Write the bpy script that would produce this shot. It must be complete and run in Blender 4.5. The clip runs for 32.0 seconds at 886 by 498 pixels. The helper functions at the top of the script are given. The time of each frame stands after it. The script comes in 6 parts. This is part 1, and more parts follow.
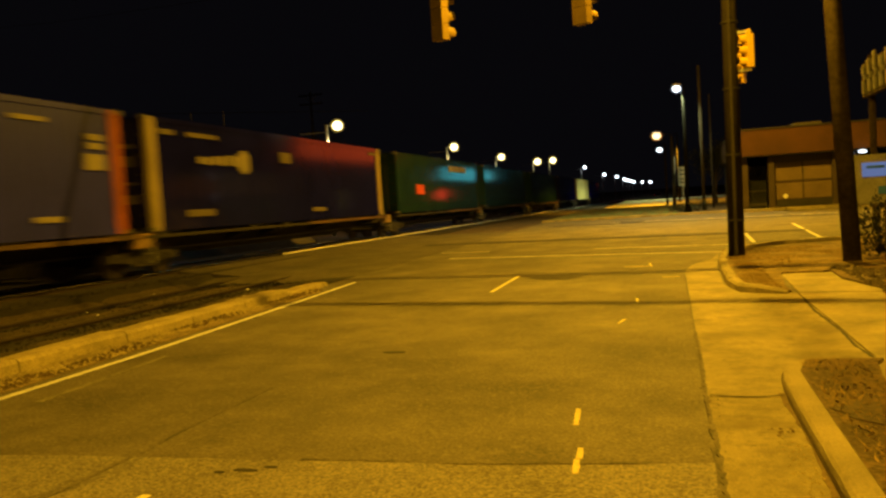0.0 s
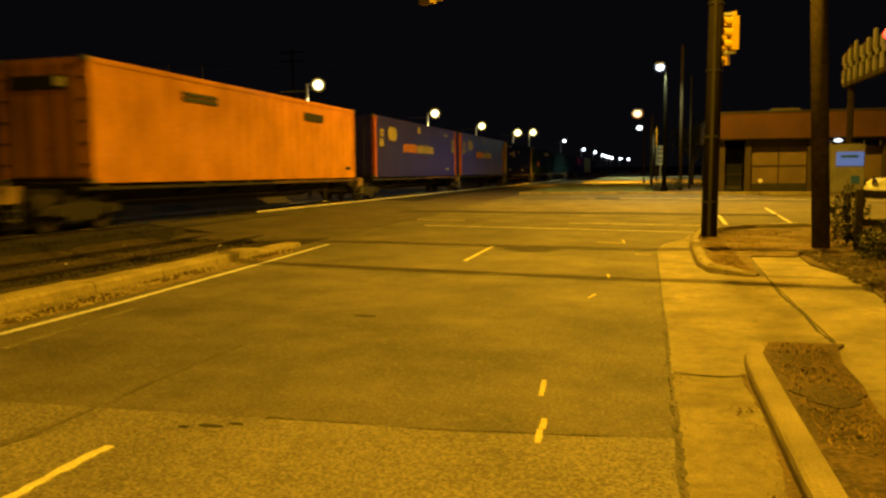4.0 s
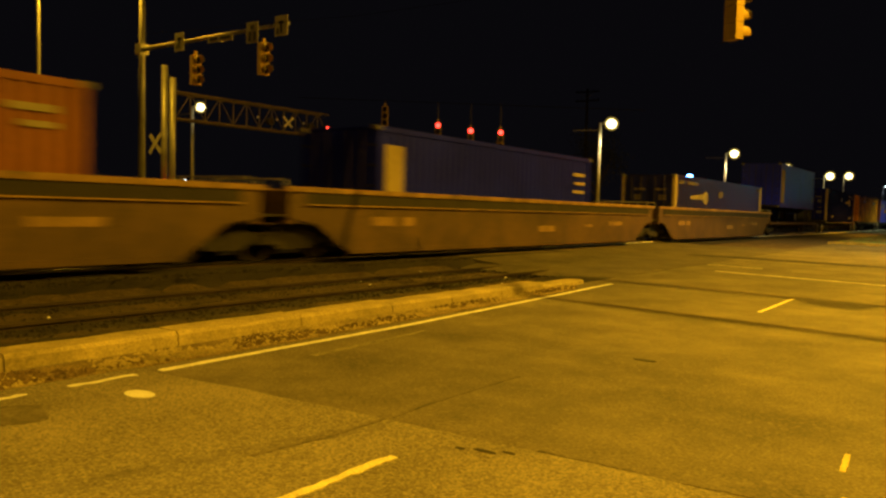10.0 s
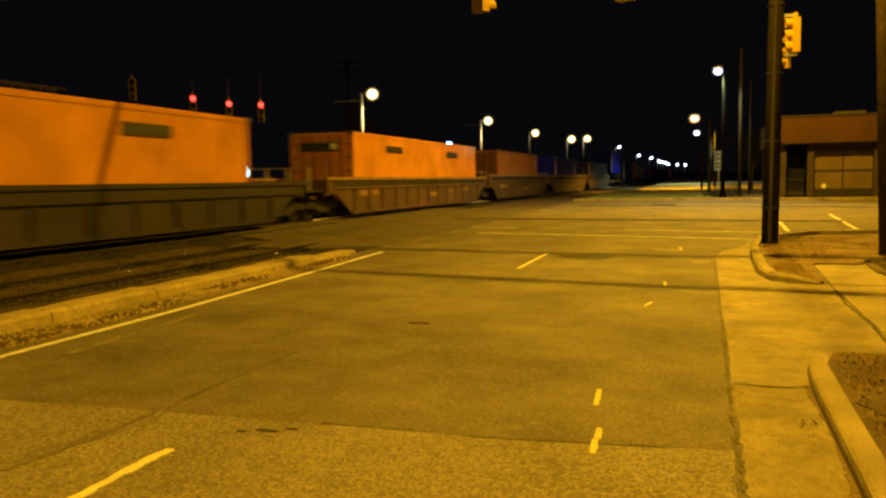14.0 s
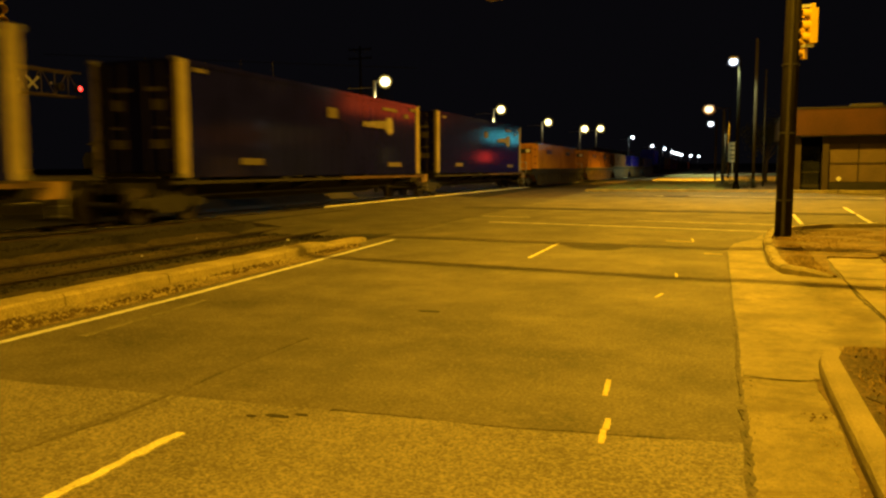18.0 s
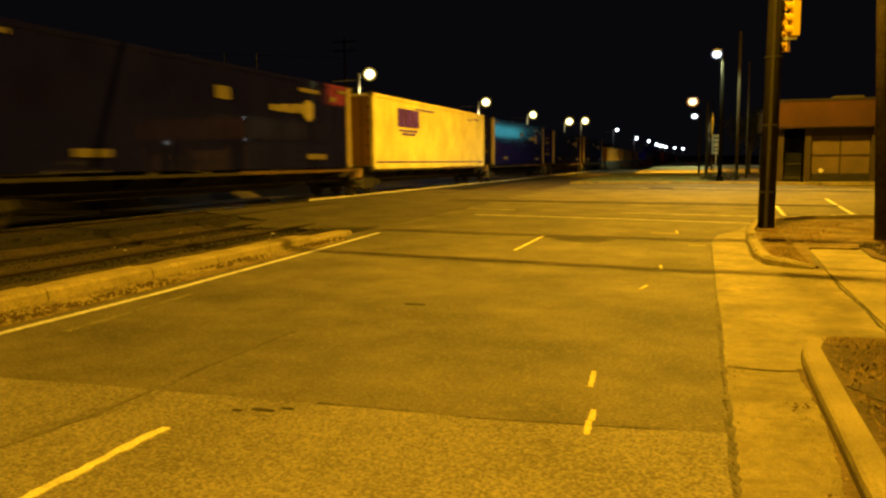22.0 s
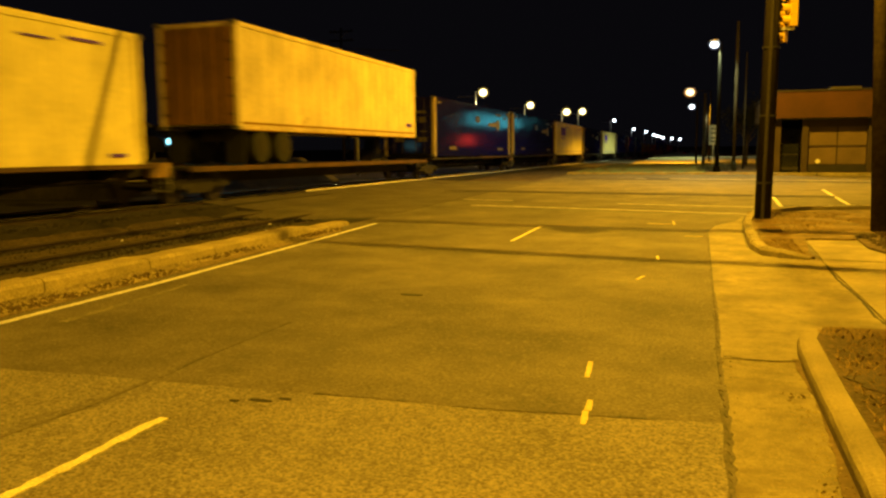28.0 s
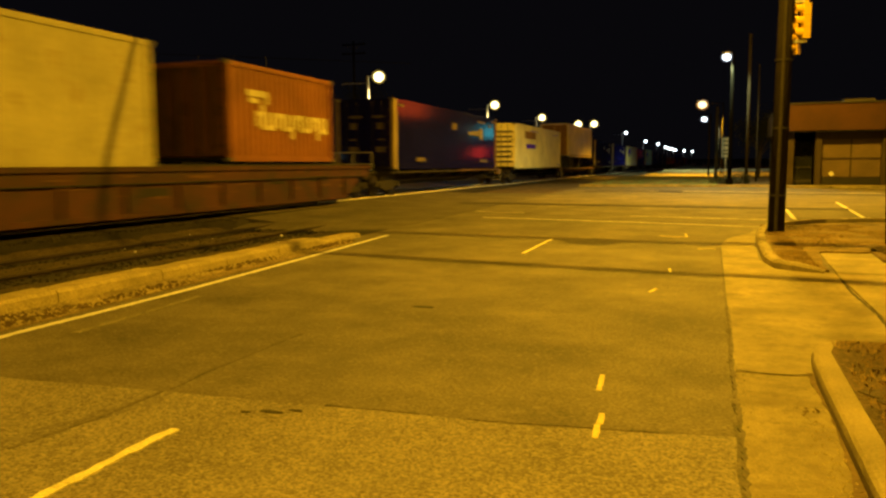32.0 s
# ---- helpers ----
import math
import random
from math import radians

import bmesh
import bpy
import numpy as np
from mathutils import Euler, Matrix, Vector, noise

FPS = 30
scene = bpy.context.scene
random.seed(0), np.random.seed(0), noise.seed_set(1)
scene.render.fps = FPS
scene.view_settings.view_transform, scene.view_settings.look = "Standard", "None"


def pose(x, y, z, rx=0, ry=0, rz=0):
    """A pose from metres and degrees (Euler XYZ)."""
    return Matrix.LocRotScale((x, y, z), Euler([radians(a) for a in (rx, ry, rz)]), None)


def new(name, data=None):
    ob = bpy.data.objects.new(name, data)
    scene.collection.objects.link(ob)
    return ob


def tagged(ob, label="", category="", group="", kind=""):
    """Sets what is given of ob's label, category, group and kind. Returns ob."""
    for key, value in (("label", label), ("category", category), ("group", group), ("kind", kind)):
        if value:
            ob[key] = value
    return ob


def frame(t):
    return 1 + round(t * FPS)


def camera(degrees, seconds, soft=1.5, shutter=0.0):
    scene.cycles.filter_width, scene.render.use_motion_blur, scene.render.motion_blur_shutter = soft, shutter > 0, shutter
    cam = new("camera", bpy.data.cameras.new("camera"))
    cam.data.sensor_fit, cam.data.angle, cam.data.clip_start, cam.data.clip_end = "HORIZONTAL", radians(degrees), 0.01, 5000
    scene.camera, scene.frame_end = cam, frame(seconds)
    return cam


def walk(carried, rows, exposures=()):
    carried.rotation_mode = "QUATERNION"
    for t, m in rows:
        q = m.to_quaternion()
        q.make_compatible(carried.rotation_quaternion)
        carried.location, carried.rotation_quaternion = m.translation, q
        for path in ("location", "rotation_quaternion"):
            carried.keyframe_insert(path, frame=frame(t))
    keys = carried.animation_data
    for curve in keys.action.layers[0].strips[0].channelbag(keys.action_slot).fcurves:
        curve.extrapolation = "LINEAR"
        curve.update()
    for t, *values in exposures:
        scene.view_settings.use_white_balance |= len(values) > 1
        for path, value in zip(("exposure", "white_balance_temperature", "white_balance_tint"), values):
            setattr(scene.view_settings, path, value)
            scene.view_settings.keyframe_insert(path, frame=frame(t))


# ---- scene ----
cam = camera(58.68, 32.0, soft=2.4, shutter=0.9)
PATH = [
    (0, pose(0, 0, 1.62, 86.57, 3.75, 16.06)),
    (0.5, pose(0, 0, 1.62, 87.00, 3.38, 17.13)),
    (1, pose(0, 0, 1.62, 86.91, 3.05, 17.02)),
    (1.5, pose(0, 0, 1.62, 87.80, 1.54, 14.53)),
    (2, pose(0, 0, 1.62, 85.33, 0.69, 13.59)),
    (2.5, pose(0, 0, 1.62, 85.14, 1.13, 16.72)),
    (4.5, pose(0, 0, 1.62, 83.87, 0.58, 14.07)),
    (5, pose(0, 0, 1.62, 84.38, 1.08, 17.94)),
    (5.5, pose(0, 0, 1.62, 85.62, 0.42, 19.44)),
    (6, pose(0, 0, 1.62, 85.63, 0.40, 19.22)),
    (6.5, pose(0, 0, 1.62, 85.92, 0.60, 19.91)),
    (7, pose(0, 0, 1.62, 87.80, 0.77, 24.20)),
    (7.5, pose(0, 0, 1.62, 87.54, 0.24, 33.51)),
    (8, pose(0, 0, 1.62, 87.13, 0.25, 36.41)),
    (8.5, pose(0, 0, 1.62, 87.26, -0.46, 36.07)),
    (9, pose(0, 0, 1.62, 87.05, -0.55, 37.12)),
    (9.5, pose(0, 0, 1.62, 86.39, -1.50, 36.20)),
    (10, pose(0, 0, 1.62, 86.69, -1.50, 35.11)),
    (10.5, pose(0, 0, 1.62, 86.25, -1.42, 34.06)),
    (11, pose(0, 0, 1.62, 85.28, -1.46, 30.34)),
    (11.5, pose(0, 0, 1.62, 85.98, 0.05, 25.35)),
    (12, pose(0, 0, 1.62, 86.14, 0.79, 21.95)),
    (12.5, pose(0, 0, 1.62, 87.13, 0.81, 19.85)),
    (12.8, pose(0, 0, 1.62, 87.50, 0.45, 16.80)),
    (13, pose(0, 0, 1.62, 86.84, 5.35, 20.00)),
    (13.4, pose(0, 0, 1.62, 86.83, 2.29, 19.15)),
    (13.5, pose(0, 0, 1.62, 86.45, 1.92, 19.29)),
    (14, pose(0, 0, 1.62, 84.71, 1.10, 18.33)),
    (14.5, pose(0, 0, 1.62, 84.77, 0.71, 19.12)),
    (16.5, pose(0, 0, 1.62, 84.38, 0.34, 19.17)),
    (17, pose(0, 0, 1.62, 83.97, 0.25, 19.06)),
    (17.5, pose(0, 0, 1.62, 83.81, 0.34, 19.10)),
    (18, pose(0, 0, 1.62, 83.89, 0.46, 19.19)),
    (18.5, pose(0, 0, 1.62, 83.96, 0.39, 19.09)),
    (19, pose(0, 0, 1.62, 83.62, 0.50, 18.64)),
    (19.5, pose(0, 0, 1.62, 83.62, 0.50, 18.54)),
    (20, pose(0, 0, 1.62, 83.70, 0.64, 18.81)),
    (20.5, pose(0, 0, 1.62, 83.31, 0.69, 18.23)),
    (21, pose(0, 0, 1.62, 83.17, 0.64, 18.49)),
    (21.5, pose(0, 0, 1.62, 83.28, 0.53, 17.98)),
    (22, pose(0, 0, 1.62, 83.36, 0.60, 18.12)),
    (22.5, pose(0, 0, 1.62, 83.37, 0.57, 18.09)),
    (23, pose(0, 0, 1.62, 83.48, 0.47, 18.00)),
    (23.5, pose(0, 0, 1.62, 83.18, 0.51, 18.11)),
    (24, pose(0, 0, 1.62, 83.19, 0.64, 18.09)),
    (24.5, pose(0, 0, 1.62, 83.08, 0.66, 18.03)),
    (25, pose(0, 0, 1.62, 82.86, 0.64, 18.01)),
    (25.5, pose(0, 0, 1.62, 82.65, 0.73, 18.02)),
    (27.5, pose(0, 0, 1.62, 82.56, 0.65, 17.85)),
    (28, pose(0, 0, 1.62, 82.68, 0.56, 17.91)),
    (28.5, pose(0, 0, 1.62, 82.75, 0.60, 17.80)),
    (29, pose(0, 0, 1.62, 82.88, 0.72, 18.00)),
    (29.5, pose(0, 0, 1.62, 82.58, 0.58, 18.01)),
    (30, pose(0, 0, 1.62, 82.54, 0.49, 17.94)),
    (30.5, pose(0, 0, 1.62, 82.76, 0.47, 17.92)),
    (31, pose(0, 0, 1.62, 83.16, 0.43, 17.97)),
    (31.5, pose(0, 0, 1.62, 83.16, 0.71, 18.15)),
    (32, pose(0, 0, 1.62, 83.56, 0.51, 18.75)),
]
walk(cam, PATH, [(0, -0.24), (2.5, -0.24), (5, -0.16), (9, -0.03), (11, -0.06), (14, -0.17), (20, -0.08), (28, -0.02), (32, -0.08)])

# ---- world and lamps ----
world = bpy.data.worlds.new("night")
scene.world = world
world.use_nodes = True
world.node_tree.nodes["Background"].inputs[0].default_value = (0.34, 0.31, 0.42, 1)
world.node_tree.nodes["Background"].inputs[1].default_value = 0.0075

SODIUM = (1.0, 0.516, 0.018)
WARM = (1.0, 0.72, 0.30)
COOL = (0.92, 1.0, 0.45)


def point_lamp(name, place, power, colour, size=0.25):
    data = bpy.data.lights.new(name, "POINT")
    data.energy, data.color, data.shadow_soft_size = power, colour, size
    ob = new(name, data)
    ob.location = place
    return ob


def down_lamp(name, place, power, colour, size=0.3):
    """A street lamp's light: a small disc that shines downwards."""
    data = bpy.data.lights.new(name, "AREA")
    data.shape, data.size, data.energy, data.color = "DISK", size, power, colour
    ob = new(name, data)
    ob.location = place
    return ob


def spot_lamp(name, place, power, colour, wide=150):
    """A shielded street lamp's light: a wide cone, straight down."""
    data = bpy.data.lights.new(name, "SPOT")
    data.energy, data.color, data.shadow_soft_size, data.spot_size, data.spot_blend = power, colour, 0.2, math.radians(wide), 0.4
    ob = new(name, data)
    ob.location = place
    return ob


down_lamp("lamp_light_corner", (-0.54, 13.2, 9.2), 2950, SODIUM, 0.09)
# Unseen lamp behind the camera, set by the brightness of the near road.
down_lamp("lamp_light_behind", (1.3, -1.0, 8.4), 3000, SODIUM, 0.3)
# Unseen lamp added high over the junction to brighten its ground.
down_lamp("lamp_light_junction", (1.5, 34.0, 14.4), 13200, SODIUM, 0.4)
down_lamp("lamp_light_crossing", (-28.3, 17.0, 12.7), 950, SODIUM)
spot_lamp("lamp_light_cool", (0.64, 50.0, 7.1), 2600, COOL, 165)
spot_lamp("lamp_light_far", (-1.1, 85.0, 6.3), 18000, SODIUM)
spot_lamp("lamp_light_distant", (-1.2, 116.0, 6.2), 7000, COOL, 165)
down_lamp("lamp_light_platform", (-20.0, 46.5, 6.3), 150, WARM)
down_lamp("lamp_light_platform", (-20.0, 74.6, 6.3), 150, WARM)

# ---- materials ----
def halo_shell(name, colour, strength, cover):
    """A see-through glowing shell that paints a halo round a bulb."""
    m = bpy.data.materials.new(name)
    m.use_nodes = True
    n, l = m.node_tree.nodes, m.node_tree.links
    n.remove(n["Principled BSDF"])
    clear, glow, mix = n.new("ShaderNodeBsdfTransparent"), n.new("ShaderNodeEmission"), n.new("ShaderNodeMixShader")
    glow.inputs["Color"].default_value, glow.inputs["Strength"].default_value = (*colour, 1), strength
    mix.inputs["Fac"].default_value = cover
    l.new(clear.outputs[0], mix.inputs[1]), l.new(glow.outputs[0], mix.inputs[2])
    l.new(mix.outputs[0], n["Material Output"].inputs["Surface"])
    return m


def material(name, colour, rough=0.7, metal=0.0, grain=60.0, vary=0.25, stain=2.0, stain_amount=0.25, bump=0.15, spec=0.4, coat=0.0,
             scatter=0.0, dirt=None, edge_width=0.12, mottle=0.0, mottle_scale=7.0, fleck=None):
    m = bpy.data.materials.new(name)
    m.use_nodes = True
    nt = m.node_tree
    n, l = nt.nodes, nt.links
    b = n["Principled BSDF"]
    b.inputs["Roughness"].default_value, b.inputs["Metallic"].default_value = rough, metal
    b.inputs["Specular IOR Level"].default_value = spec
    b.inputs["Coat Weight"].default_value = coat
    b.inputs["Coat Roughness"].default_value = 0.15
    co = n.new("ShaderNodeTexCoord")
    fine, wide = n.new("ShaderNodeTexNoise"), n.new("ShaderNodeTexNoise")
    fine.inputs["Scale"].default_value, fine.inputs["Detail"].default_value = grain, 7
    wide.inputs["Scale"].default_value, wide.inputs["Detail"].default_value = stain, 6
    for tex in (fine, wide):
        l.new(co.outputs["Object"], tex.inputs["Vector"])
    def ramped(tex, amount):
        r = n.new("ShaderNodeMapRange")
        r.inputs["From Min"].default_value, r.inputs["From Max"].default_value = 0.3, 0.7
        r.inputs["To Min"].default_value, r.inputs["To Max"].default_value = 1 - amount, 1 + amount
        l.new(tex.outputs["Fac"], r.inputs["Value"])
        return r.outputs["Result"]
    mul = n.new("ShaderNodeMath")
    mul.operation = "MULTIPLY"
    l.new(ramped(fine, vary), mul.inputs[0])
    l.new(ramped(wide, stain_amount), mul.inputs[1])
    last = mul.outputs[0]
    if mottle:
        mid, again = n.new("ShaderNodeTexNoise"), n.new("ShaderNodeMath")
        mid.inputs["Scale"].default_value, mid.inputs["Detail"].default_value = mottle_scale, 9
        mid.inputs["Roughness"].default_value = 0.7
        again.operation = "MULTIPLY"
        l.new(co.outputs["Object"], mid.inputs["Vector"])
        l.new(last, again.inputs[0]), l.new(ramped(mid, mottle), again.inputs[1])
        last = again.outputs[0]
    if scatter:
        info, r = n.new("ShaderNodeObjectInfo"), n.new("ShaderNodeMapRange")
        r.inputs["To Min"].default_value, r.inputs["To Max"].default_value = 1 - scatter, 1 + scatter
        l.new(info.outputs["Random"], r.inputs["Value"])
        again = n.new("ShaderNodeMath")
        again.operation = "MULTIPLY"
        l.new(last, again.inputs[0]), l.new(r.outputs["Result"], again.inputs[1])
        last = again.outputs[0]
    vec = n.new("ShaderNodeVectorMath")
    vec.operation = "SCALE"
    vec.inputs[0].default_value = colour
    l.new(last, vec.inputs["Scale"])
    out = vec.outputs["Vector"]
    if dirt:
        mix, patch, edge = n.new("ShaderNodeMix"), n.new("ShaderNodeTexNoise"), n.new("ShaderNodeMapRange")
        mix.data_type = "RGBA"
        patch.inputs["Scale"].default_value, patch.inputs["Detail"].default_value = dirt[1], 8
        patch.inputs["Roughness"].default_value = 0.65
        l.new(co.outputs["Object"], patch.inputs["Vector"])
        edge.inputs["From Min"].default_value, edge.inputs["From Max"].default_value = dirt[2], dirt[2] + edge_width
        l.new(patch.outputs["Fac"], edge.inputs["Value"])
        l.new(edge.outputs["Result"], mix.inputs["Factor"])
        l.new(out, mix.inputs["A"])
        mix.inputs["B"].default_value = (*dirt[0], 1)
        out = mix.outputs["Result"]
    if fleck:
        mix, cells, pick, split = n.new("ShaderNodeMix"), n.new("ShaderNodeTexVoronoi"), n.new("ShaderNodeMapRange"), n.new("ShaderNodeSeparateColor")
        mix.data_type = "RGBA"
        cells.inputs["Scale"].default_value = fleck[1]
        pick.inputs["From Min"].default_value, pick.inputs["From Max"].default_value = fleck[2], min(fleck[2] + 0.15, 1)
        pick.inputs["To Max"].default_value = fleck[3]
        l.new(co.outputs["Object"], cells.inputs["Vector"]), l.new(cells.outputs["Color"], split.inputs["Color"])
        l.new(split.outputs["Red"], pick.inputs["Value"]), l.new(pick.outputs["Result"], mix.inputs["Factor"])
        l.new(out, mix.inputs["A"])
        mix.inputs["B"].default_value = (*fleck[0], 1)
        out = mix.outputs["Result"]
    l.new(out, b.inputs["Base Color"])
    if bump:
        bp = n.new("ShaderNodeBump")
        bp.inputs["Strength"].default_value, bp.inputs["Distance"].default_value = bump, 0.02
        l.new(fine.outputs["Fac"], bp.inputs["Height"])
        l.new(bp.outputs["Normal"], b.inputs["Normal"])
    return m


def glowing(name, colour, strength):
    m = bpy.data.materials.new(name)
    m.use_nodes = True
    b = m.node_tree.nodes["Principled BSDF"]
    b.inputs["Base Color"].default_value = (0.06, 0.06, 0.06, 1)
    b.inputs["Emission Color"].default_value = (*colour, 1)
    b.inputs["Emission Strength"].default_value = strength
    return m


ASPHALT = material("asphalt", (0.083, 0.071, 0.0535), 0.85, grain=40, vary=0.5, stain=0.7, stain_amount=0.46, bump=0.45, dirt=((0.046, 0.041, 0.037), 0.45, 0.50), edge_width=0.3, mottle=0.3, mottle_scale=2.2, fleck=((0.15, 0.128, 0.09), 34, 0.82, 0.5))
ASPHALT_OLD = material("worn_asphalt", (0.128, 0.112, 0.088), 0.9, grain=60, vary=0.6, stain=0.8, stain_amount=0.3, bump=0.7, dirt=((0.070, 0.062, 0.052), 0.7, 0.52), edge_width=0.25, mottle=0.25, mottle_scale=24, fleck=((0.25, 0.215, 0.145), 58, 0.72, 0.5))
ASPHALT_DARK = material("dark_asphalt", (0.066, 0.056, 0.042), 0.85, grain=34, vary=0.45, stain=0.9, stain_amount=0.34, bump=0.35, dirt=((0.034, 0.03, 0.026), 0.5, 0.5), edge_width=0.3, mottle=0.3)
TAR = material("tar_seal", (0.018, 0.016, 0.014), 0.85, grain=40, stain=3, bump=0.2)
CONCRETE = material("concrete", (0.178, 0.152, 0.085), 0.9, grain=70, vary=0.16, stain=1.4, stain_amount=0.36, bump=0.25, dirt=((0.115, 0.095, 0.06), 1.6, 0.52), edge_width=0.16, mottle=0.22, mottle_scale=9, fleck=((0.10, 0.08, 0.05), 22, 0.9, 0.5))
GUTTER = material("gutter_concrete", (0.152, 0.128, 0.07), 0.9, grain=60, vary=0.22, stain=1.6, stain_amount=0.36, bump=0.3, dirt=((0.10, 0.08, 0.045), 2.1, 0.50), edge_width=0.16, mottle=0.26, mottle_scale=11, fleck=((0.085, 0.068, 0.04), 24, 0.88, 0.5))
KERB = material("kerb_concrete", (0.20, 0.168, 0.095), 0.9, grain=50, vary=0.2, stain=1.8, stain_amount=0.3, bump=0.3, dirt=((0.09, 0.08, 0.06), 2.2, 0.60))
KERB_OLD = material("weathered_kerb", (0.26, 0.215, 0.105), 0.9, grain=40, vary=0.25, stain=1.6, stain_amount=0.3, bump=0.4, dirt=((0.12, 0.095, 0.05), 1.8, 0.58), mottle=0.2)
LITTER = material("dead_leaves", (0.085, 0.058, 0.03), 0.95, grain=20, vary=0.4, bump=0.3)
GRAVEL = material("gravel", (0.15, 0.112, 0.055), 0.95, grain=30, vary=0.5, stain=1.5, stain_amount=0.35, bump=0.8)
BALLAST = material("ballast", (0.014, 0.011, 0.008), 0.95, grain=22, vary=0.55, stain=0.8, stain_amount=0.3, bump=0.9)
EARTH = material("earth", (0.072, 0.048, 0.024), 0.95, grain=24, vary=0.5, stain=1.6, stain_amount=0.45, bump=0.8, mottle=0.4, mottle_scale=6, dirt=((0.028, 0.02, 0.012), 1.5, 0.53))
VERGE = material("dry_verge", (0.125, 0.088, 0.038), 0.95, grain=24, vary=0.5, stain=1.8, stain_amount=0.4, bump=0.8, mottle=0.4, mottle_scale=7, dirt=((0.05, 0.034, 0.018), 1.3, 0.52))
SHOULDER = material("track_dirt", (0.042, 0.029, 0.014), 0.95, grain=20, vary=0.5, stain=1.2, stain_amount=0.45, bump=0.9, mottle=0.35, mottle_scale=5)
GRASS = material("dry_grass", (0.17, 0.115, 0.04), 0.9, grain=20, vary=0.4, stain=1.2, stain_amount=0.3, bump=0.3)
TURF = material("turf", (0.085, 0.12, 0.035), 0.95, grain=14, vary=0.45, stain=0.35, stain_amount=0.4, bump=0.6)
LEAF = material("dark_leaf", (0.011, 0.014, 0.006), 0.8, grain=10, vary=0.3, scatter=0.2)
PAINT_WHITE = material("road_paint_white", (0.50, 0.50, 0.56), 0.8, grain=60, vary=0.2, stain=5, stain_amount=0.15, bump=0.15, dirt=((0.16, 0.15, 0.13), 9, 0.66))
PAINT_LANE = material("yellowed_lane_paint", (0.50, 0.46, 0.26), 0.85, grain=60, vary=0.3, stain=5, stain_amount=0.2, bump=0.3, dirt=((0.16, 0.14, 0.09), 14, 0.60))
PAINT_WORN = material("worn_road_paint", (0.44, 0.43, 0.40), 0.85, grain=50, vary=0.3, stain=3, stain_amount=0.3, bump=0.2, dirt=((0.13, 0.12, 0.10), 5, 0.66))
PAINT_YELLOW = material("road_paint_yellow", (0.46, 0.38, 0.13), 0.8, grain=60, vary=0.2, stain=5, stain_amount=0.15, bump=0.15, dirt=((0.12, 0.10, 0.06), 9, 0.66))
RAIL_GLINT = material("rail_glint", (0.82, 0.80, 0.74), 0.30, 0.3, grain=40, vary=0.1, stain=2, stain_amount=0.15, bump=0.03)
RAIL_POLISHED = material("worn_rail_head", (0.16, 0.145, 0.125), 0.22, 1.0, grain=30, vary=0.2, stain=1.5, stain_amount=0.4, bump=0.05)
RAIL_RUST = material("rusty_rail", (0.035, 0.024, 0.018), 0.8, 0.3, grain=50, vary=0.3, bump=0.2)
TIE_WOOD = material("sleeper_wood", (0.036, 0.026, 0.018), 0.9, grain=18, vary=0.35, stain=2, bump=0.5, scatter=0.25)
POLE_WOOD = material("utility_pole_wood", (0.047, 0.036, 0.024), 0.95, grain=12, vary=0.35, stain=1.2, stain_amount=0.3, bump=0.5, spec=0.1)
POLE_DARK = material("dark_pole", (0.021, 0.0175, 0.0135), 0.85, 0.0, grain=40, vary=0.3, bump=0.2, spec=0.1)
GALV = material("galvanised_steel", (0.42, 0.42, 0.40), 0.5, 0.6, grain=30, vary=0.15, stain=1.5, bump=0.05)
# Darker copy of the signal yellow, for heads that catch less light.
SIGNAL_SHADED = material("shaded_signal_yellow", (0.18, 0.12, 0.02), 0.6, grain=30, vary=0.2, stain=3, stain_amount=0.2, bump=0.05)
SIGN_DULL = material("dull_sign_white", (0.17, 0.17, 0.16), 0.6, grain=20, vary=0.15, stain=2, bump=0.02)
SIGNAL_YELLOW = material("signal_yellow", (0.55, 0.37, 0.025), 0.5, grain=40, vary=0.1, stain=3, stain_amount=0.15, bump=0.05)
LENS_DARK = material("unlit_lens", (0.03, 0.02, 0.02), 0.2, grain=20, bump=0)
SIGN_WHITE = material("sign_white", (0.45, 0.45, 0.42), 0.5, grain=20, vary=0.08, bump=0.02)
SIGN_BLACK = material("sign_black", (0.02, 0.02, 0.02), 0.6, grain=20, vary=0.1, bump=0.02)
SIGN_BLUE = material("sign_blue", (0.03, 0.10, 0.45), 0.4, grain=20, vary=0.1, bump=0.02)
BRICK = material("fascia_brown", (0.044, 0.0165, 0.006), 0.85, grain=30, vary=0.25, stain=0.9, stain_amount=0.25, bump=0.3)
PLASTER = material("wall_plaster", (0.034, 0.024, 0.016), 0.9, grain=40, vary=0.15, stain=0.8, stain_amount=0.25, bump=0.2)
BOARD = material("plywood_board", (0.094, 0.066, 0.036), 0.85, grain=26, vary=0.18, stain=1.0, stain_amount=0.2, bump=0.2, scatter=0.1)
GLASS_DARK = material("dark_glass", (0.01, 0.011, 0.012), 0.08, grain=10, vary=0.1, bump=0)
ROOFING = material("roof_felt", (0.06, 0.055, 0.05), 0.9, grain=30, bump=0.3)
LATTICE = material("dull_lattice_steel", (0.11, 0.085, 0.06), 0.7, 0.2, grain=30, vary=0.2, stain=1.5, bump=0.05)
IRON = material("black_iron", (0.025, 0.023, 0.022), 0.6, 0.4, grain=40, vary=0.2, bump=0.15)
CABLE = material("cable_sheath", (0.003, 0.003, 0.003), 0.9, grain=20, bump=0, spec=0.02)
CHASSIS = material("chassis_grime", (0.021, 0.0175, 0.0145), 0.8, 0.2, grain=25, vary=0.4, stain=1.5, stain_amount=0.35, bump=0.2)
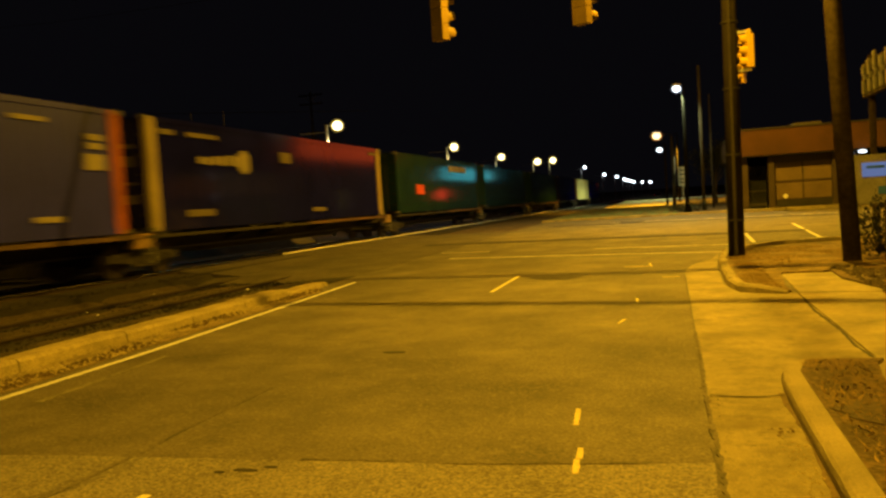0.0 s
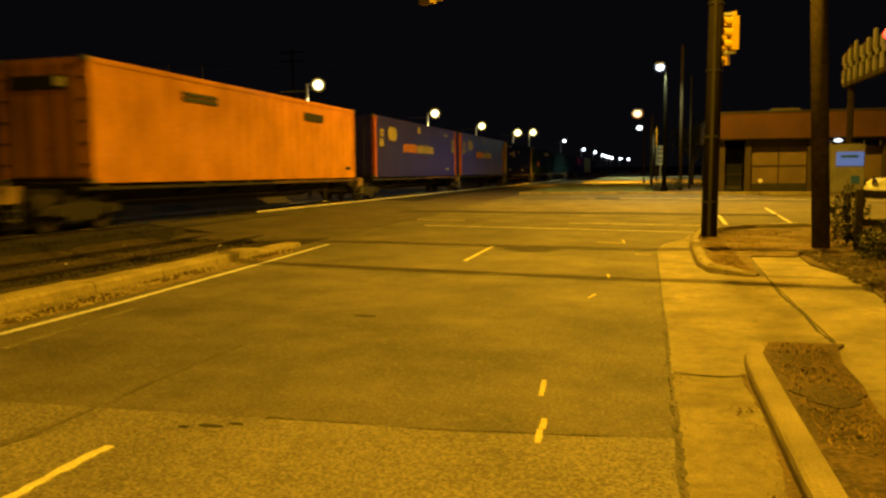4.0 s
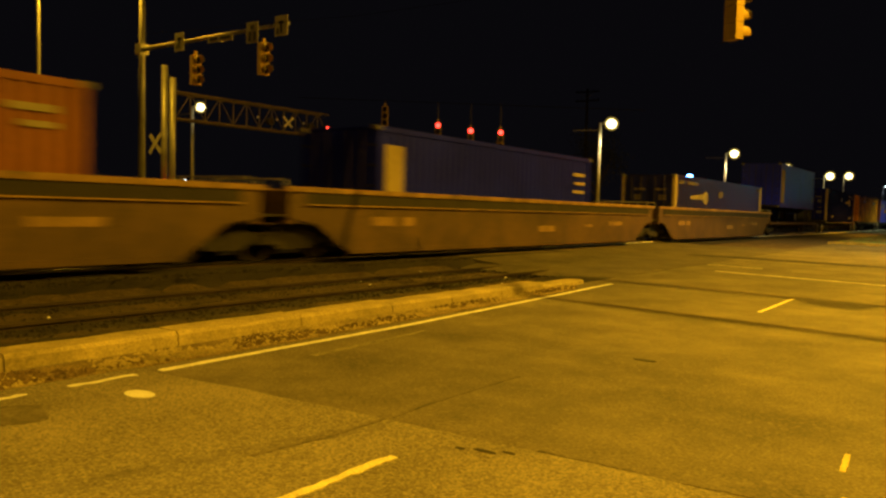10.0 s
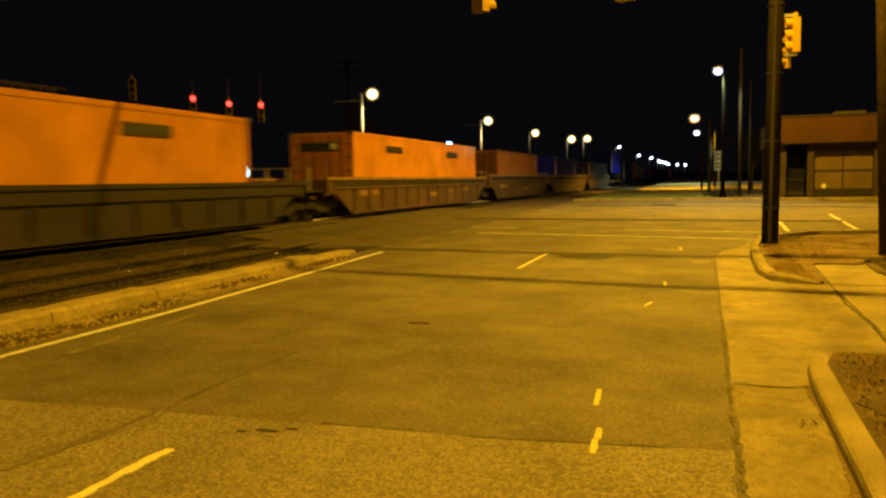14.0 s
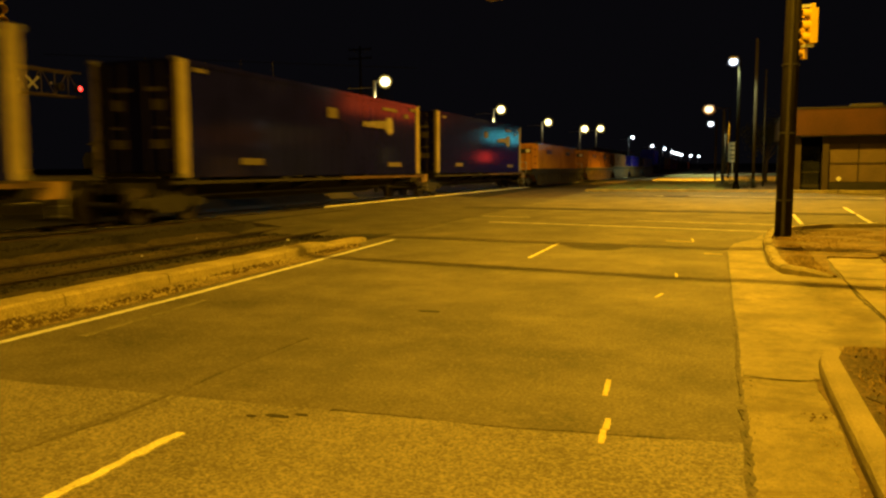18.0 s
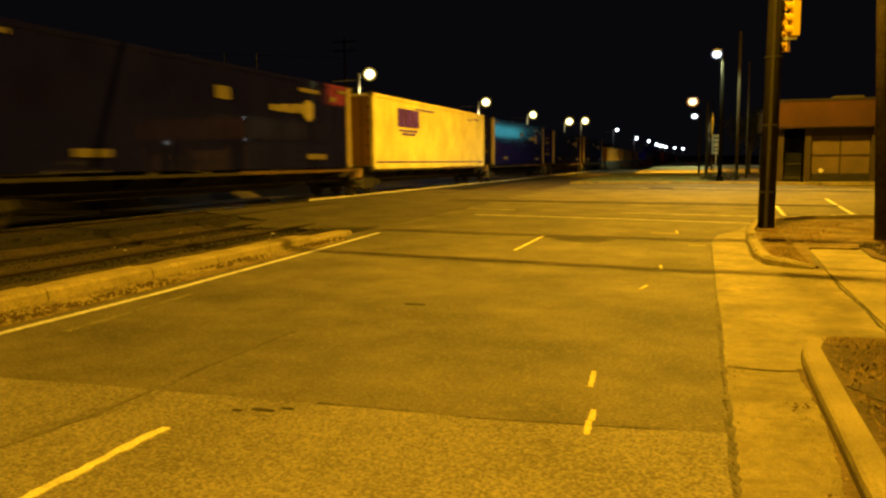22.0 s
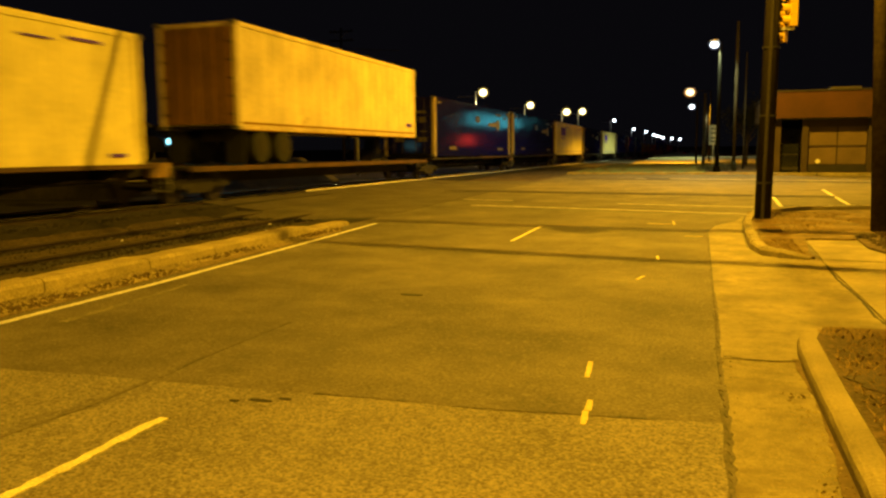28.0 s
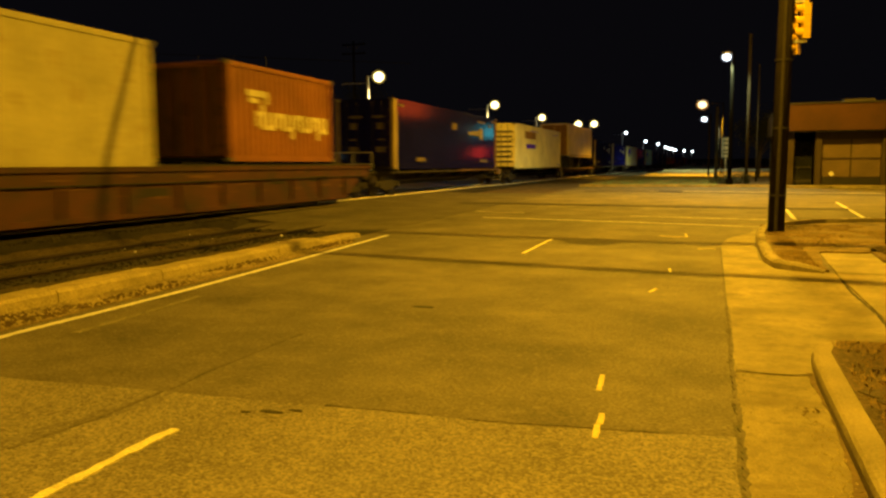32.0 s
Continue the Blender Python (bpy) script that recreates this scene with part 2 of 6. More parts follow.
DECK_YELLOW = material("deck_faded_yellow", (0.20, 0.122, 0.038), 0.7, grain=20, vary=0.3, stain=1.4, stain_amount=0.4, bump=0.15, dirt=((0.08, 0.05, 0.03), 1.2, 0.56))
WHEEL_STEEL = material("wheel_steel", (0.055, 0.045, 0.037), 0.5, 0.8, grain=30, vary=0.2, bump=0.1)
RUBBER = material("rubber", (0.011, 0.011, 0.011), 0.8, grain=30, bump=0.2)
CAR_WHITE = material("white_car_paint", (0.7, 0.7, 0.68), 0.25, grain=6, vary=0.03, coat=0.5, bump=0)
CAR_DARK = material("dark_car_paint", (0.03, 0.03, 0.035), 0.25, grain=6, vary=0.03, coat=0.5, bump=0)
CHROME = material("chrome", (0.6, 0.6, 0.6), 0.15, 1.0, grain=6, vary=0.03, bump=0)
DECK_BROWN = material("brown_deck_edge", (0.075, 0.04, 0.018), 0.75, grain=20, vary=0.35, stain=1.4, stain_amount=0.45, bump=0.15)
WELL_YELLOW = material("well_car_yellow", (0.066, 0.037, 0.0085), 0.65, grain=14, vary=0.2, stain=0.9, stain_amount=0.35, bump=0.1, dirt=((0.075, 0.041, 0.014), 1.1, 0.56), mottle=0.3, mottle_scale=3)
WELL_DARK = material("well_car_dark", (0.016, 0.012, 0.0085), 0.7, grain=14, vary=0.25, stain=0.9, stain_amount=0.35, bump=0.1)
WELL_RED = material("well_car_oxide_red", (0.046, 0.0125, 0.007), 0.65, grain=14, vary=0.2, stain=0.9, stain_amount=0.35, bump=0.1, dirt=((0.022, 0.012, 0.008), 1.3, 0.5), mottle=0.35, mottle_scale=3)


def paint(name, colour, gloss=0.38, wear=None, spec=0.2, bump=0.04):
    return material(name, colour, gloss, grain=8, vary=0.10, stain=0.7, stain_amount=0.22, bump=bump, spec=spec, dirt=wear)


NAVY_DULL = paint("dull_navy_paint", (0.0075, 0.0075, 0.11), 0.3, spec=0.3, bump=0.02)
NAVY = paint("navy_paint", (0.0060, 0.0062, 0.12), 0.09, spec=0.42, bump=0.012)
SLATE = paint("slate_paint", (0.019, 0.0195, 0.34), 0.36, spec=0.3, bump=0.02)
NAVY_GLOSS = paint("glossy_navy_paint", (0.0060, 0.0062, 0.10), 0.035, spec=0.42, bump=0.004)
TEAL = paint("teal_paint", (0.010, 0.026, 0.045), 0.08, spec=0.45, bump=0.012)
BLUE = paint("blue_paint", (0.0075, 0.0115, 0.48), 0.3, spec=0.15)
ORANGE = paint("orange_paint", (0.49, 0.215, 0.02), 0.12, ((0.39, 0.14, 0.018), 0.9, 0.64), bump=0.012)
RED = paint("red_paint", (0.19, 0.070, 0.017), 0.5, ((0.14, 0.05, 0.02), 0.9, 0.62))
BROWN = paint("brown_paint", (0.24, 0.095, 0.03), 0.5, ((0.11, 0.045, 0.02), 0.9, 0.62))
DINGY = paint("dingy_white_paint", (0.40, 0.37, 0.22), 0.5, ((0.28, 0.22, 0.12), 1.4, 0.56))
WHITE = paint("white_paint", (0.70, 0.63, 0.30), 0.45, ((0.59, 0.51, 0.25), 1.3, 0.63))
CREAM = paint("cream_paint", (0.68, 0.58, 0.36), 0.45, ((0.40, 0.28, 0.16), 0.8, 0.62))
# Darker copies of the box paints, for rear ends turned from the light.
ORANGE_SHADED = paint("shaded_orange_paint", (0.42, 0.175, 0.018), 0.6, ((0.28, 0.095, 0.014), 1.4, 0.58))
BROWN_SHADED = paint("shaded_brown_paint", (0.075, 0.032, 0.012), 0.6, ((0.035, 0.018, 0.01), 1.4, 0.5))
GREY = paint("grey_paint", (0.10, 0.095, 0.09), 0.5)
POST_PALE = paint("pale_post", (0.26, 0.21, 0.115), 0.6, ((0.25, 0.18, 0.08), 2.5, 0.58))
POST_DIM = paint("rusty_pale_post", (0.13, 0.075, 0.035), 0.6, ((0.08, 0.035, 0.018), 2.5, 0.52))
POST_ORANGE = paint("orange_post", (0.26, 0.065, 0.02), 0.6)
MARK_WHITE = paint("white_marking", (0.24, 0.21, 0.15), 0.6)
MARK_FAINT = paint("faint_marking", (0.12, 0.10, 0.07), 0.6)
MARK_DULL = paint("dull_streak", (0.10, 0.05, 0.024), 0.7)
MARK_GOLD = paint("gold_marking", (0.34, 0.13, 0.02), 0.6)
MARK_BRIGHT = paint("bright_white_marking", (0.62, 0.56, 0.36), 0.6)
MARK_BLUE = paint("blue_marking", (0.09, 0.03, 0.85), 0.6)
MARK_BROWN = paint("brown_marking", (0.25, 0.13, 0.03), 0.6)
MARK_RED = paint("red_marking", (0.45, 0.06, 0.02), 0.6)

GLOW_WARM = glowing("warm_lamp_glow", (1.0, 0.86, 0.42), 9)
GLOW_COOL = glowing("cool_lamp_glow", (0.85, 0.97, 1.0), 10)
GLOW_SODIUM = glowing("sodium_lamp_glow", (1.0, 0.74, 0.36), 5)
# Glowing shells that paint a halo round each kind of lamp.
HALOS = {m.name: halo_shell("halo_of_" + m.name, c, 0.55, 0.4) for m, c in ((GLOW_WARM, (1.0, 0.68, 0.12)), (GLOW_COOL, (0.75, 0.8, 1.0)), (GLOW_SODIUM, (1.0, 0.42, 0.08)))}
GLOW_LENS = glowing("lamp_lens_glow", (1.0, 0.6, 0.1), 2)
GLOW_FAR = glowing("distant_lamp_glow", (0.8, 0.9, 1.0), 9)
GLOW_RED = glowing("red_signal_glow", (1.0, 0.03, 0.02), 9)
GLOW_TAIL = glowing("tail_light_glow", (1.0, 0.03, 0.02), 1.0)
GLOW_BLUE = glowing("blue_signal_glow", (0.10, 0.32, 1.0), 30)
GLOW_HEAD = glowing("headlight_glow", (0.30, 0.85, 1.0), 4)
# Glows of unseen panels, added to be mirrored in the glossy boxes.
GLOW_REFLECTED_RED = glowing("reflected_red_glow", (1.0, 0.09, 0.012), 2.0)
GLOW_REFLECTED_TEAL = glowing("reflected_teal_glow", (0.10, 0.72, 0.85), 3.4)
GLOW_DISC = glowing("red_disc_glow", (1.0, 0.04, 0.02), 4)
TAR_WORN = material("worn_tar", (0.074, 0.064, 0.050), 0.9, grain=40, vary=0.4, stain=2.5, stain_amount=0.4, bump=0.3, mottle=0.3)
OIL_STAIN = material("tyre_stain", (0.092, 0.081, 0.066), 0.9, grain=60, vary=0.5, stain=2.5, stain_amount=0.35, bump=0.5, dirt=((0.125, 0.111, 0.09), 5, 0.5), edge_width=0.25, fleck=((0.22, 0.19, 0.13), 58, 0.78, 0.6))
GHOST = material("worn_away_paint", (0.14, 0.125, 0.09), 0.9, grain=40, vary=0.4, stain=4, stain_amount=0.4, bump=0.3, dirt=((0.07, 0.065, 0.06), 6, 0.5))
GLOW_SMALL = glowing("wall_lamp_glow", (0.85, 0.92, 1.0), 2.2)
GLOW_SIGN = glowing("blue_sign_glow", (0.10, 0.28, 0.75), 0.5)

# ---- mesh helpers ----
def box(bm, x0, x1, y0, y1, z0, z1):
    v = [bm.verts.new(p) for p in ((x0, y0, z0), (x1, y0, z0), (x1, y1, z0), (x0, y1, z0), (x0, y0, z1), (x1, y0, z1), (x1, y1, z1), (x0, y1, z1))]
    for f in ((3, 2, 1, 0), (4, 5, 6, 7), (0, 1, 5, 4), (1, 2, 6, 5), (2, 3, 7, 6), (3, 0, 4, 7)):
        bm.faces.new([v[i] for i in f])
    return v


def tube(bm, p, q, r0, r1=None, sides=12):
    r1 = r0 if r1 is None else r1
    p, q = Vector(p), Vector(q)
    turn = (q - p).to_track_quat("Z", "Y").to_matrix()
    rings = []
    for c, r in ((p, r0), (q, r1)):
        rings.append([bm.verts.new(c + turn @ Vector((r * math.cos(a), r * math.sin(a), 0))) for a in [2 * math.pi * k / sides for k in range(sides)]])
    for k in range(sides):
        bm.faces.new((rings[0][k], rings[0][(k + 1) % sides], rings[1][(k + 1) % sides], rings[1][k]))
    bm.faces.new(rings[0][::-1]), bm.faces.new(rings[1])


def ball(bm, c, rx, ry, rz, seg=12, rings=8):
    made = bmesh.ops.create_uvsphere(bm, u_segments=seg, v_segments=rings, radius=1)
    for v in made["verts"]:
        v.co = Vector(c) + Vector((v.co.x * rx, v.co.y * ry, v.co.z * rz))


def prism(bm, outline, axis, a, b):
    """An outline of two coordinates, pushed along an axis from a to b."""
    def at(p, w):
        return {"x": (w, p[0], p[1]), "y": (p[0], w, p[1]), "z": (p[0], p[1], w)}[axis]
    lo, hi = [bm.verts.new(at(p, a)) for p in outline], [bm.verts.new(at(p, b)) for p in outline]
    n = len(outline)
    for k in range(n):
        bm.faces.new((lo[k], lo[(k + 1) % n], hi[(k + 1) % n], hi[k]))
    bm.faces.new(lo[::-1]), bm.faces.new(hi)


def mesh_of(name, bm, mat, bevel=0.0, smooth=False):
    if bevel:
        bmesh.ops.bevel(bm, geom=bm.edges[:], offset=bevel, segments=2, affect="EDGES", clamp_overlap=True)
    bmesh.ops.recalc_face_normals(bm, faces=bm.faces[:])
    me = bpy.data.meshes.new(name)
    bm.to_mesh(me)
    bm.free()
    me.materials.append(mat)
    if smooth:
        for p in me.polygons:
            p.use_smooth = True
    return me


def put(name, me, parent=None, m=None, label="", kind=""):
    ob = new(name, me)
    ob.parent = parent
    if m is not None:
        ob.matrix_basis = m
    return tagged(ob, label, kind=kind)


def part(name, bm, mat, parent, label="", bevel=0.0, smooth=False):
    return put(name, mesh_of(name, bm, mat, bevel, smooth), parent, None, label)


def solid(name, build, mat, parent=None, label="", bevel=0.0, smooth=False, kind=""):
    """One mesh, filled by build(bm)."""
    bm = bmesh.new()
    build(bm)
    ob = part(name, bm, mat, parent, label, bevel, smooth)
    return tagged(ob, kind=kind)


def thing(name, label, category, m=None, group="", kind=""):
    ob = new(name)
    ob.empty_display_size = 0.2
    if m is not None:
        ob.matrix_basis = m
    return tagged(ob, label, category, group, kind)


def slab(name, outline, z0, z1, mat, label, category="ground", bevel=0.0, parent=None):
    bm = bmesh.new()
    prism(bm, outline, "z", z0, z1)
    ob = part(name, bm, mat, parent, label, bevel)
    return ob if parent else tagged(ob, label, category, kind="structure")


def fall(y):
    """How far the ground drops away beyond the crossing."""
    return -0.007 * min(max(y - 50, 0), 400)

# ---- ground ----
def ground_sheet():
    ys = [-800, -60, 0, 50, 120, 200, 300, 450, 1500, 3000]
    xs = [-2000, -200, -60, -30, -8, 0, 30, 80, 300, 2000]
    bm = bmesh.new()
    grid = [[bm.verts.new((x, y, fall(y) - 0.12)) for x in xs] for y in ys]
    for j in range(len(ys) - 1):
        for i in range(len(xs) - 1):
            bm.faces.new((grid[j][i], grid[j][i + 1], grid[j + 1][i + 1], grid[j + 1][i]))
    tagged(part("ground", bm, EARTH, None), "dark bare earth reaching to the horizon", "ground", kind="structure")


ground_sheet()
def wavy(pts, amount, seed):
    rnd = random.Random(seed)
    out = []
    for a, b in zip(pts, pts[1:]):
        steps = max(2, int((Vector(b) - Vector(a)).length / 0.35))
        for k in range(steps):
            u = k / steps
            out.append((a[0] + (b[0] - a[0]) * u, a[1] + (b[1] - a[1]) * u + rnd.uniform(-amount, amount)))
    return out + [pts[-1]]


slab("road", [(-7.2, -40), (60, -40), (60, 46.5), (-7.2, 46.5)], -0.11, 0.0, ASPHALT, "dark patched asphalt street under sodium light", "road")
slab("pavement_overlay", [(-7.2, -39), (0.2, -39), *wavy([(0.2, 4.74), (-0.3, 4.64), (-1.2, 4.56), (-2.4, 4.54), (-3.6, 4.53), (-5.1, 4.45), (-7.2, 4.3)], 0.02, 21)], 0.0, 0.008, ASPHALT_OLD, "lighter coarse worn asphalt overlay", "road")
bm = bmesh.new()
prism(bm, [(-16.6, -0.1), (-16.6, 0.12), (-18.6, 1.2), (-60, 1.2), (-60, -0.1)], "y", 21, 35)
tagged(part("road_beyond", bm, ASPHALT_DARK, None), "asphalt cross street rising beyond the railway tracks", "road", kind="structure")
bm = bmesh.new()
prism(bm, [(16.6, -0.12), (18.6, 0.01), (37, 0.01), (39, -0.14)], "x", -16.6, -7.2)
tagged(part("crossing_deck", bm, ASPHALT_DARK, None), "asphalt level crossing deck round the rails", "crossing", kind="structure")


def strip(name, pts, width, mat, label, parent=None, z=0.0, thick=0.005, category="road marking", ragged=0.0, step=0.05):
    """A flat band along a line of points; ragged: how far its edges are broken away."""
    bm = bmesh.new()
    rows = []
    rnd = random.Random(int(abs(pts[0][0] * 97 + pts[0][1] * 31)))
    if ragged:
        fine = []
        for a, b in zip(pts, pts[1:]):
            n = max(1, int((Vector(b) - Vector(a)).length / step))
            fine += [tuple(Vector(a).lerp(Vector(b), k / n)) for k in range(n)]
        pts = fine + [pts[-1]]
    for k, p in enumerate(pts):
        a, b = Vector(pts[max(k - 1, 0)]), Vector(pts[min(k + 1, len(pts) - 1)])
        d = (b - a).normalized()
        s = Vector((-d.y, d.x)) * (width / 2)
        rows.append([bm.verts.new((p[0] + e * s.x, p[1] + e * s.y, zz)) for e0, e1 in [(1 - rnd.random() * ragged, -1 + rnd.random() * ragged)] for zz in (z + 0.0005, z + thick) for e in (e0, e1)])
    for a, b in zip(rows, rows[1:]):
        bm.faces.new((a[2], a[3], b[3], b[2]))
        bm.faces.new((a[0], a[2], b[2], b[0]))
        bm.faces.new((a[3], a[1], b[1], b[3]))
    for r in (rows[0], rows[-1]):
        bm.faces.new((r[0], r[1], r[3], r[2]))
    ob = part(name, bm, mat, parent, label)
    return ob if parent else tagged(ob, label, category, kind="structure")


# white edge line, broken and worn near the kerb
strip("edge_line", [(-6.28, 4.44), (-6.30, 6.0), (-6.30, 8.1), (-6.42, 11), (-6.52, 13.2), (-6.66, 15.8)], 0.112, PAINT_WHITE, "white painted edge line along the road", ragged=0.3)
for a, b in ((3.55, 4.17), (2.55, 3.2), (1.2, 2.1), (-1.0, 0.6)):
    strip("edge_line_worn", [(-6.27, a), (-6.27, b)], 0.12, PAINT_WHITE, "worn short piece of white edge line", z=0.008, ragged=0.9, step=0.06)
for a, b, z in ((13.3, 15.85, 0), (1.3, 3.86, 0.008), (-10.9, -8.0, 0.008)):
    strip("lane_dash", [(-3.06, a), (-3.05, b)], 0.09, PAINT_LANE, "yellowed lane dash on the road", z=z, thick=0.007, ragged=0.55, step=0.06)
# short survey paint strokes
for pts in ([(-0.735, 5.87), (-0.71, 5.45)], [(-0.62, 4.95), (-0.61, 4.74)], [(-0.615, 4.70), (-0.60, 4.46)], [(-0.55, 11.95), (-0.52, 11.55)], [(-0.62, 10.05), (-0.68, 9.75)],
            [(-1.0, 17.0), (-0.45, 16.9)], [(-0.50, 17.6), (-0.45, 16.9)], [(-0.2, 14.75), (0.1, 14.75)]):
    z = 0.009 if pts[0][1] < 4.72 else 0.0
    strip("survey_mark", pts, 0.045, PAINT_YELLOW, "short yellow survey paint stroke", z=z, ragged=0.35)
strip("stop_line", [(-6.1, 21.45), (-2, 20.55), (1.1, 19.8)], 0.16, PAINT_WORN, "white stop line across the street", ragged=0.4, step=0.15)
strip("crosswalk_line", [(-2.15, 22.75), (1.7, 22.0)], 0.14, PAINT_WORN, "white crosswalk line", ragged=0.4, step=0.15)
strip("crosswalk_line", [(-7.0, 23.8), (-5.4, 23.5)], 0.12, PAINT_WORN, "white crosswalk line", ragged=0.4, step=0.15)
for pts in ([(2.08, 22.4), (2.22, 26.7)], [(3.83, 23.2), (4.22, 31.0)], [(1.3, 20.9), (4.0, 23.4)]):
    strip("turn_line", pts, 0.13 if pts[0][0] > 1.5 else 0.1, PAINT_WORN, "white painted guide line", ragged=0.4, step=0.15)
strip("far_edge_line", [(-3.0, 40.5), (12, 37.5)], 0.14, PAINT_WORN, "white edge line on the far side of the junction")
slab("paint_patch", [(-5.62 + 0.16 * math.cos(a), 3.78 + 0.1 * math.sin(a)) for a in [k * 0.6283 for k in range(10)]], 0.008, 0.013, PAINT_WHITE, "round yellow paint patch", "road marking")
# tar seams and patches, and a painted shadow band
# Tar colour laid in place of a shadow that crosses the junction.
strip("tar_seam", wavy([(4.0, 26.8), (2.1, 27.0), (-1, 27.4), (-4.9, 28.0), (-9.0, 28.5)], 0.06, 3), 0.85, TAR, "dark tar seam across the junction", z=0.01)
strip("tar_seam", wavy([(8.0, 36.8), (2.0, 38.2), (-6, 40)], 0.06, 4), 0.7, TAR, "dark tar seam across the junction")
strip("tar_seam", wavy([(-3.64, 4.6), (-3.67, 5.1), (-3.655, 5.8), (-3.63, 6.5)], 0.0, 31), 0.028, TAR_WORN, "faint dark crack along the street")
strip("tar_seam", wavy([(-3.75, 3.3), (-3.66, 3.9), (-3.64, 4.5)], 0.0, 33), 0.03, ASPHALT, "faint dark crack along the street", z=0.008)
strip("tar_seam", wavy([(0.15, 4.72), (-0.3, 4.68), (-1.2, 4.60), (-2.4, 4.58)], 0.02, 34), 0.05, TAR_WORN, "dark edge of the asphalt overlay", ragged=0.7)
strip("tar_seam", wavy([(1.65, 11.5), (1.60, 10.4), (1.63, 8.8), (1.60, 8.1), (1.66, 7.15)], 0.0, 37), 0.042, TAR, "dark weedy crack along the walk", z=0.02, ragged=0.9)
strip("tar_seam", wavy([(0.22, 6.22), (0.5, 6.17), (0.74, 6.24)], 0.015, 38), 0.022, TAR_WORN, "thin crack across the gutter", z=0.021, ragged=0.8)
strip("tyre_stain", [(-4.15, 2.2), (-3.85, 3.3), (-3.66, 4.0), (-3.6, 4.44)], 0.26, OIL_STAIN, "soft dark tyre stain along a crack", z=0.0076, thick=0.001, ragged=0.7, step=0.09)
strip("ghost_line", [(-5.75, 5.9), (-5.81, 7.0), (-5.86, 8.0)], 0.09, GHOST, "worn away remains of an older painted line")
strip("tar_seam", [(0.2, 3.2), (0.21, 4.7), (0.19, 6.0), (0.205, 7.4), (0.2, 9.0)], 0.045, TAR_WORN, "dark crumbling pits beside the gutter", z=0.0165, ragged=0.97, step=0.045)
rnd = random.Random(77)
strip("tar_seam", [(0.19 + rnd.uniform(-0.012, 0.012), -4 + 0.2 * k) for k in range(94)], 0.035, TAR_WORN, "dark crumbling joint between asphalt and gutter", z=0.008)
slab("tar_patch", [(-3.0 + 0.13 * math.cos(a), 8.1 + 0.05 * math.sin(a)) for a in [k * 0.6283 for k in range(10)]], 0.0, 0.006, TAR, "small dark spot on the street", "road patch")
slab("tar_patch", [(-5.75 + 0.3 * math.cos(a), 2.85 + 0.22 * math.sin(a) + 0.04 * math.cos(3 * a)) for a in [k * 0.393 for k in range(16)]], 0.008, 0.012, TAR_WORN, "dark oil stain patch on the street", "road patch")
for x, y, w, h in ((-2.66, 4.33, 0.09, 0.025), (-2.52, 4.40, 0.05, 0.02), (-2.82, 4.28, 0.04, 0.02), (-4.55, 1.9, 0.14, 0.05), (-4.9, 2.1, 0.1, 0.05), (-1.9, 40, 0.6, 0.6)):
    slab("tar_patch", [(x + w * math.cos(a), y + h * math.sin(a)) for a in [k * 0.6283 for k in range(10)]], 0.0, 0.012, TAR, "small dark stain on the street", "road patch")

# ---- right side: gutter, driveway apron, kerbs, lawn ----
def joints(outline_rows, z, mat, name, label, category="pavement"):
    host = thing(name, label, category, kind="structure")
    for o in outline_rows:
        slab("slab", o, -0.05, z + random.uniform(-0.0008, 0.0008), mat, "", parent=host, bevel=0.004)
    return host


joints([[(0.2, y), (0.2, y + 2.99), (0.77, y + 2.99), (0.77, y)] for y in (-20.8, -17.8, -14.8, -11.8, -8.8, -5.8, -2.8, 0.2, 3.2)], 0.016, GUTTER, "gutter", "stained concrete gutter pan beside the kerb")
joints([[(0.2, 6.18), (0.2, 12.0), (1.64, 12.0), (1.64, 7.1), (1.0, 7.09), (0.78, 6.18)],
        [(1.66, 7.22), (1.66, 11.97), (9, 11.0), (9, 7.22)],
        [(0.2, 12.02), (0.2, 15.4), (0.33, 16.6), (0.8, 17.9), (1.0, 19.2), (0.8, 16), (0.74, 13.2), (0.9, 12.2), (1.45, 11.9)],
        [(1.68, 12.0), (1.75, 14.9), (3.0, 14.9), (3.4, 13.0), (5.2, 11.6)]], 0.02, CONCRETE, "driveway_apron", "pale worn concrete driveway apron and walk")


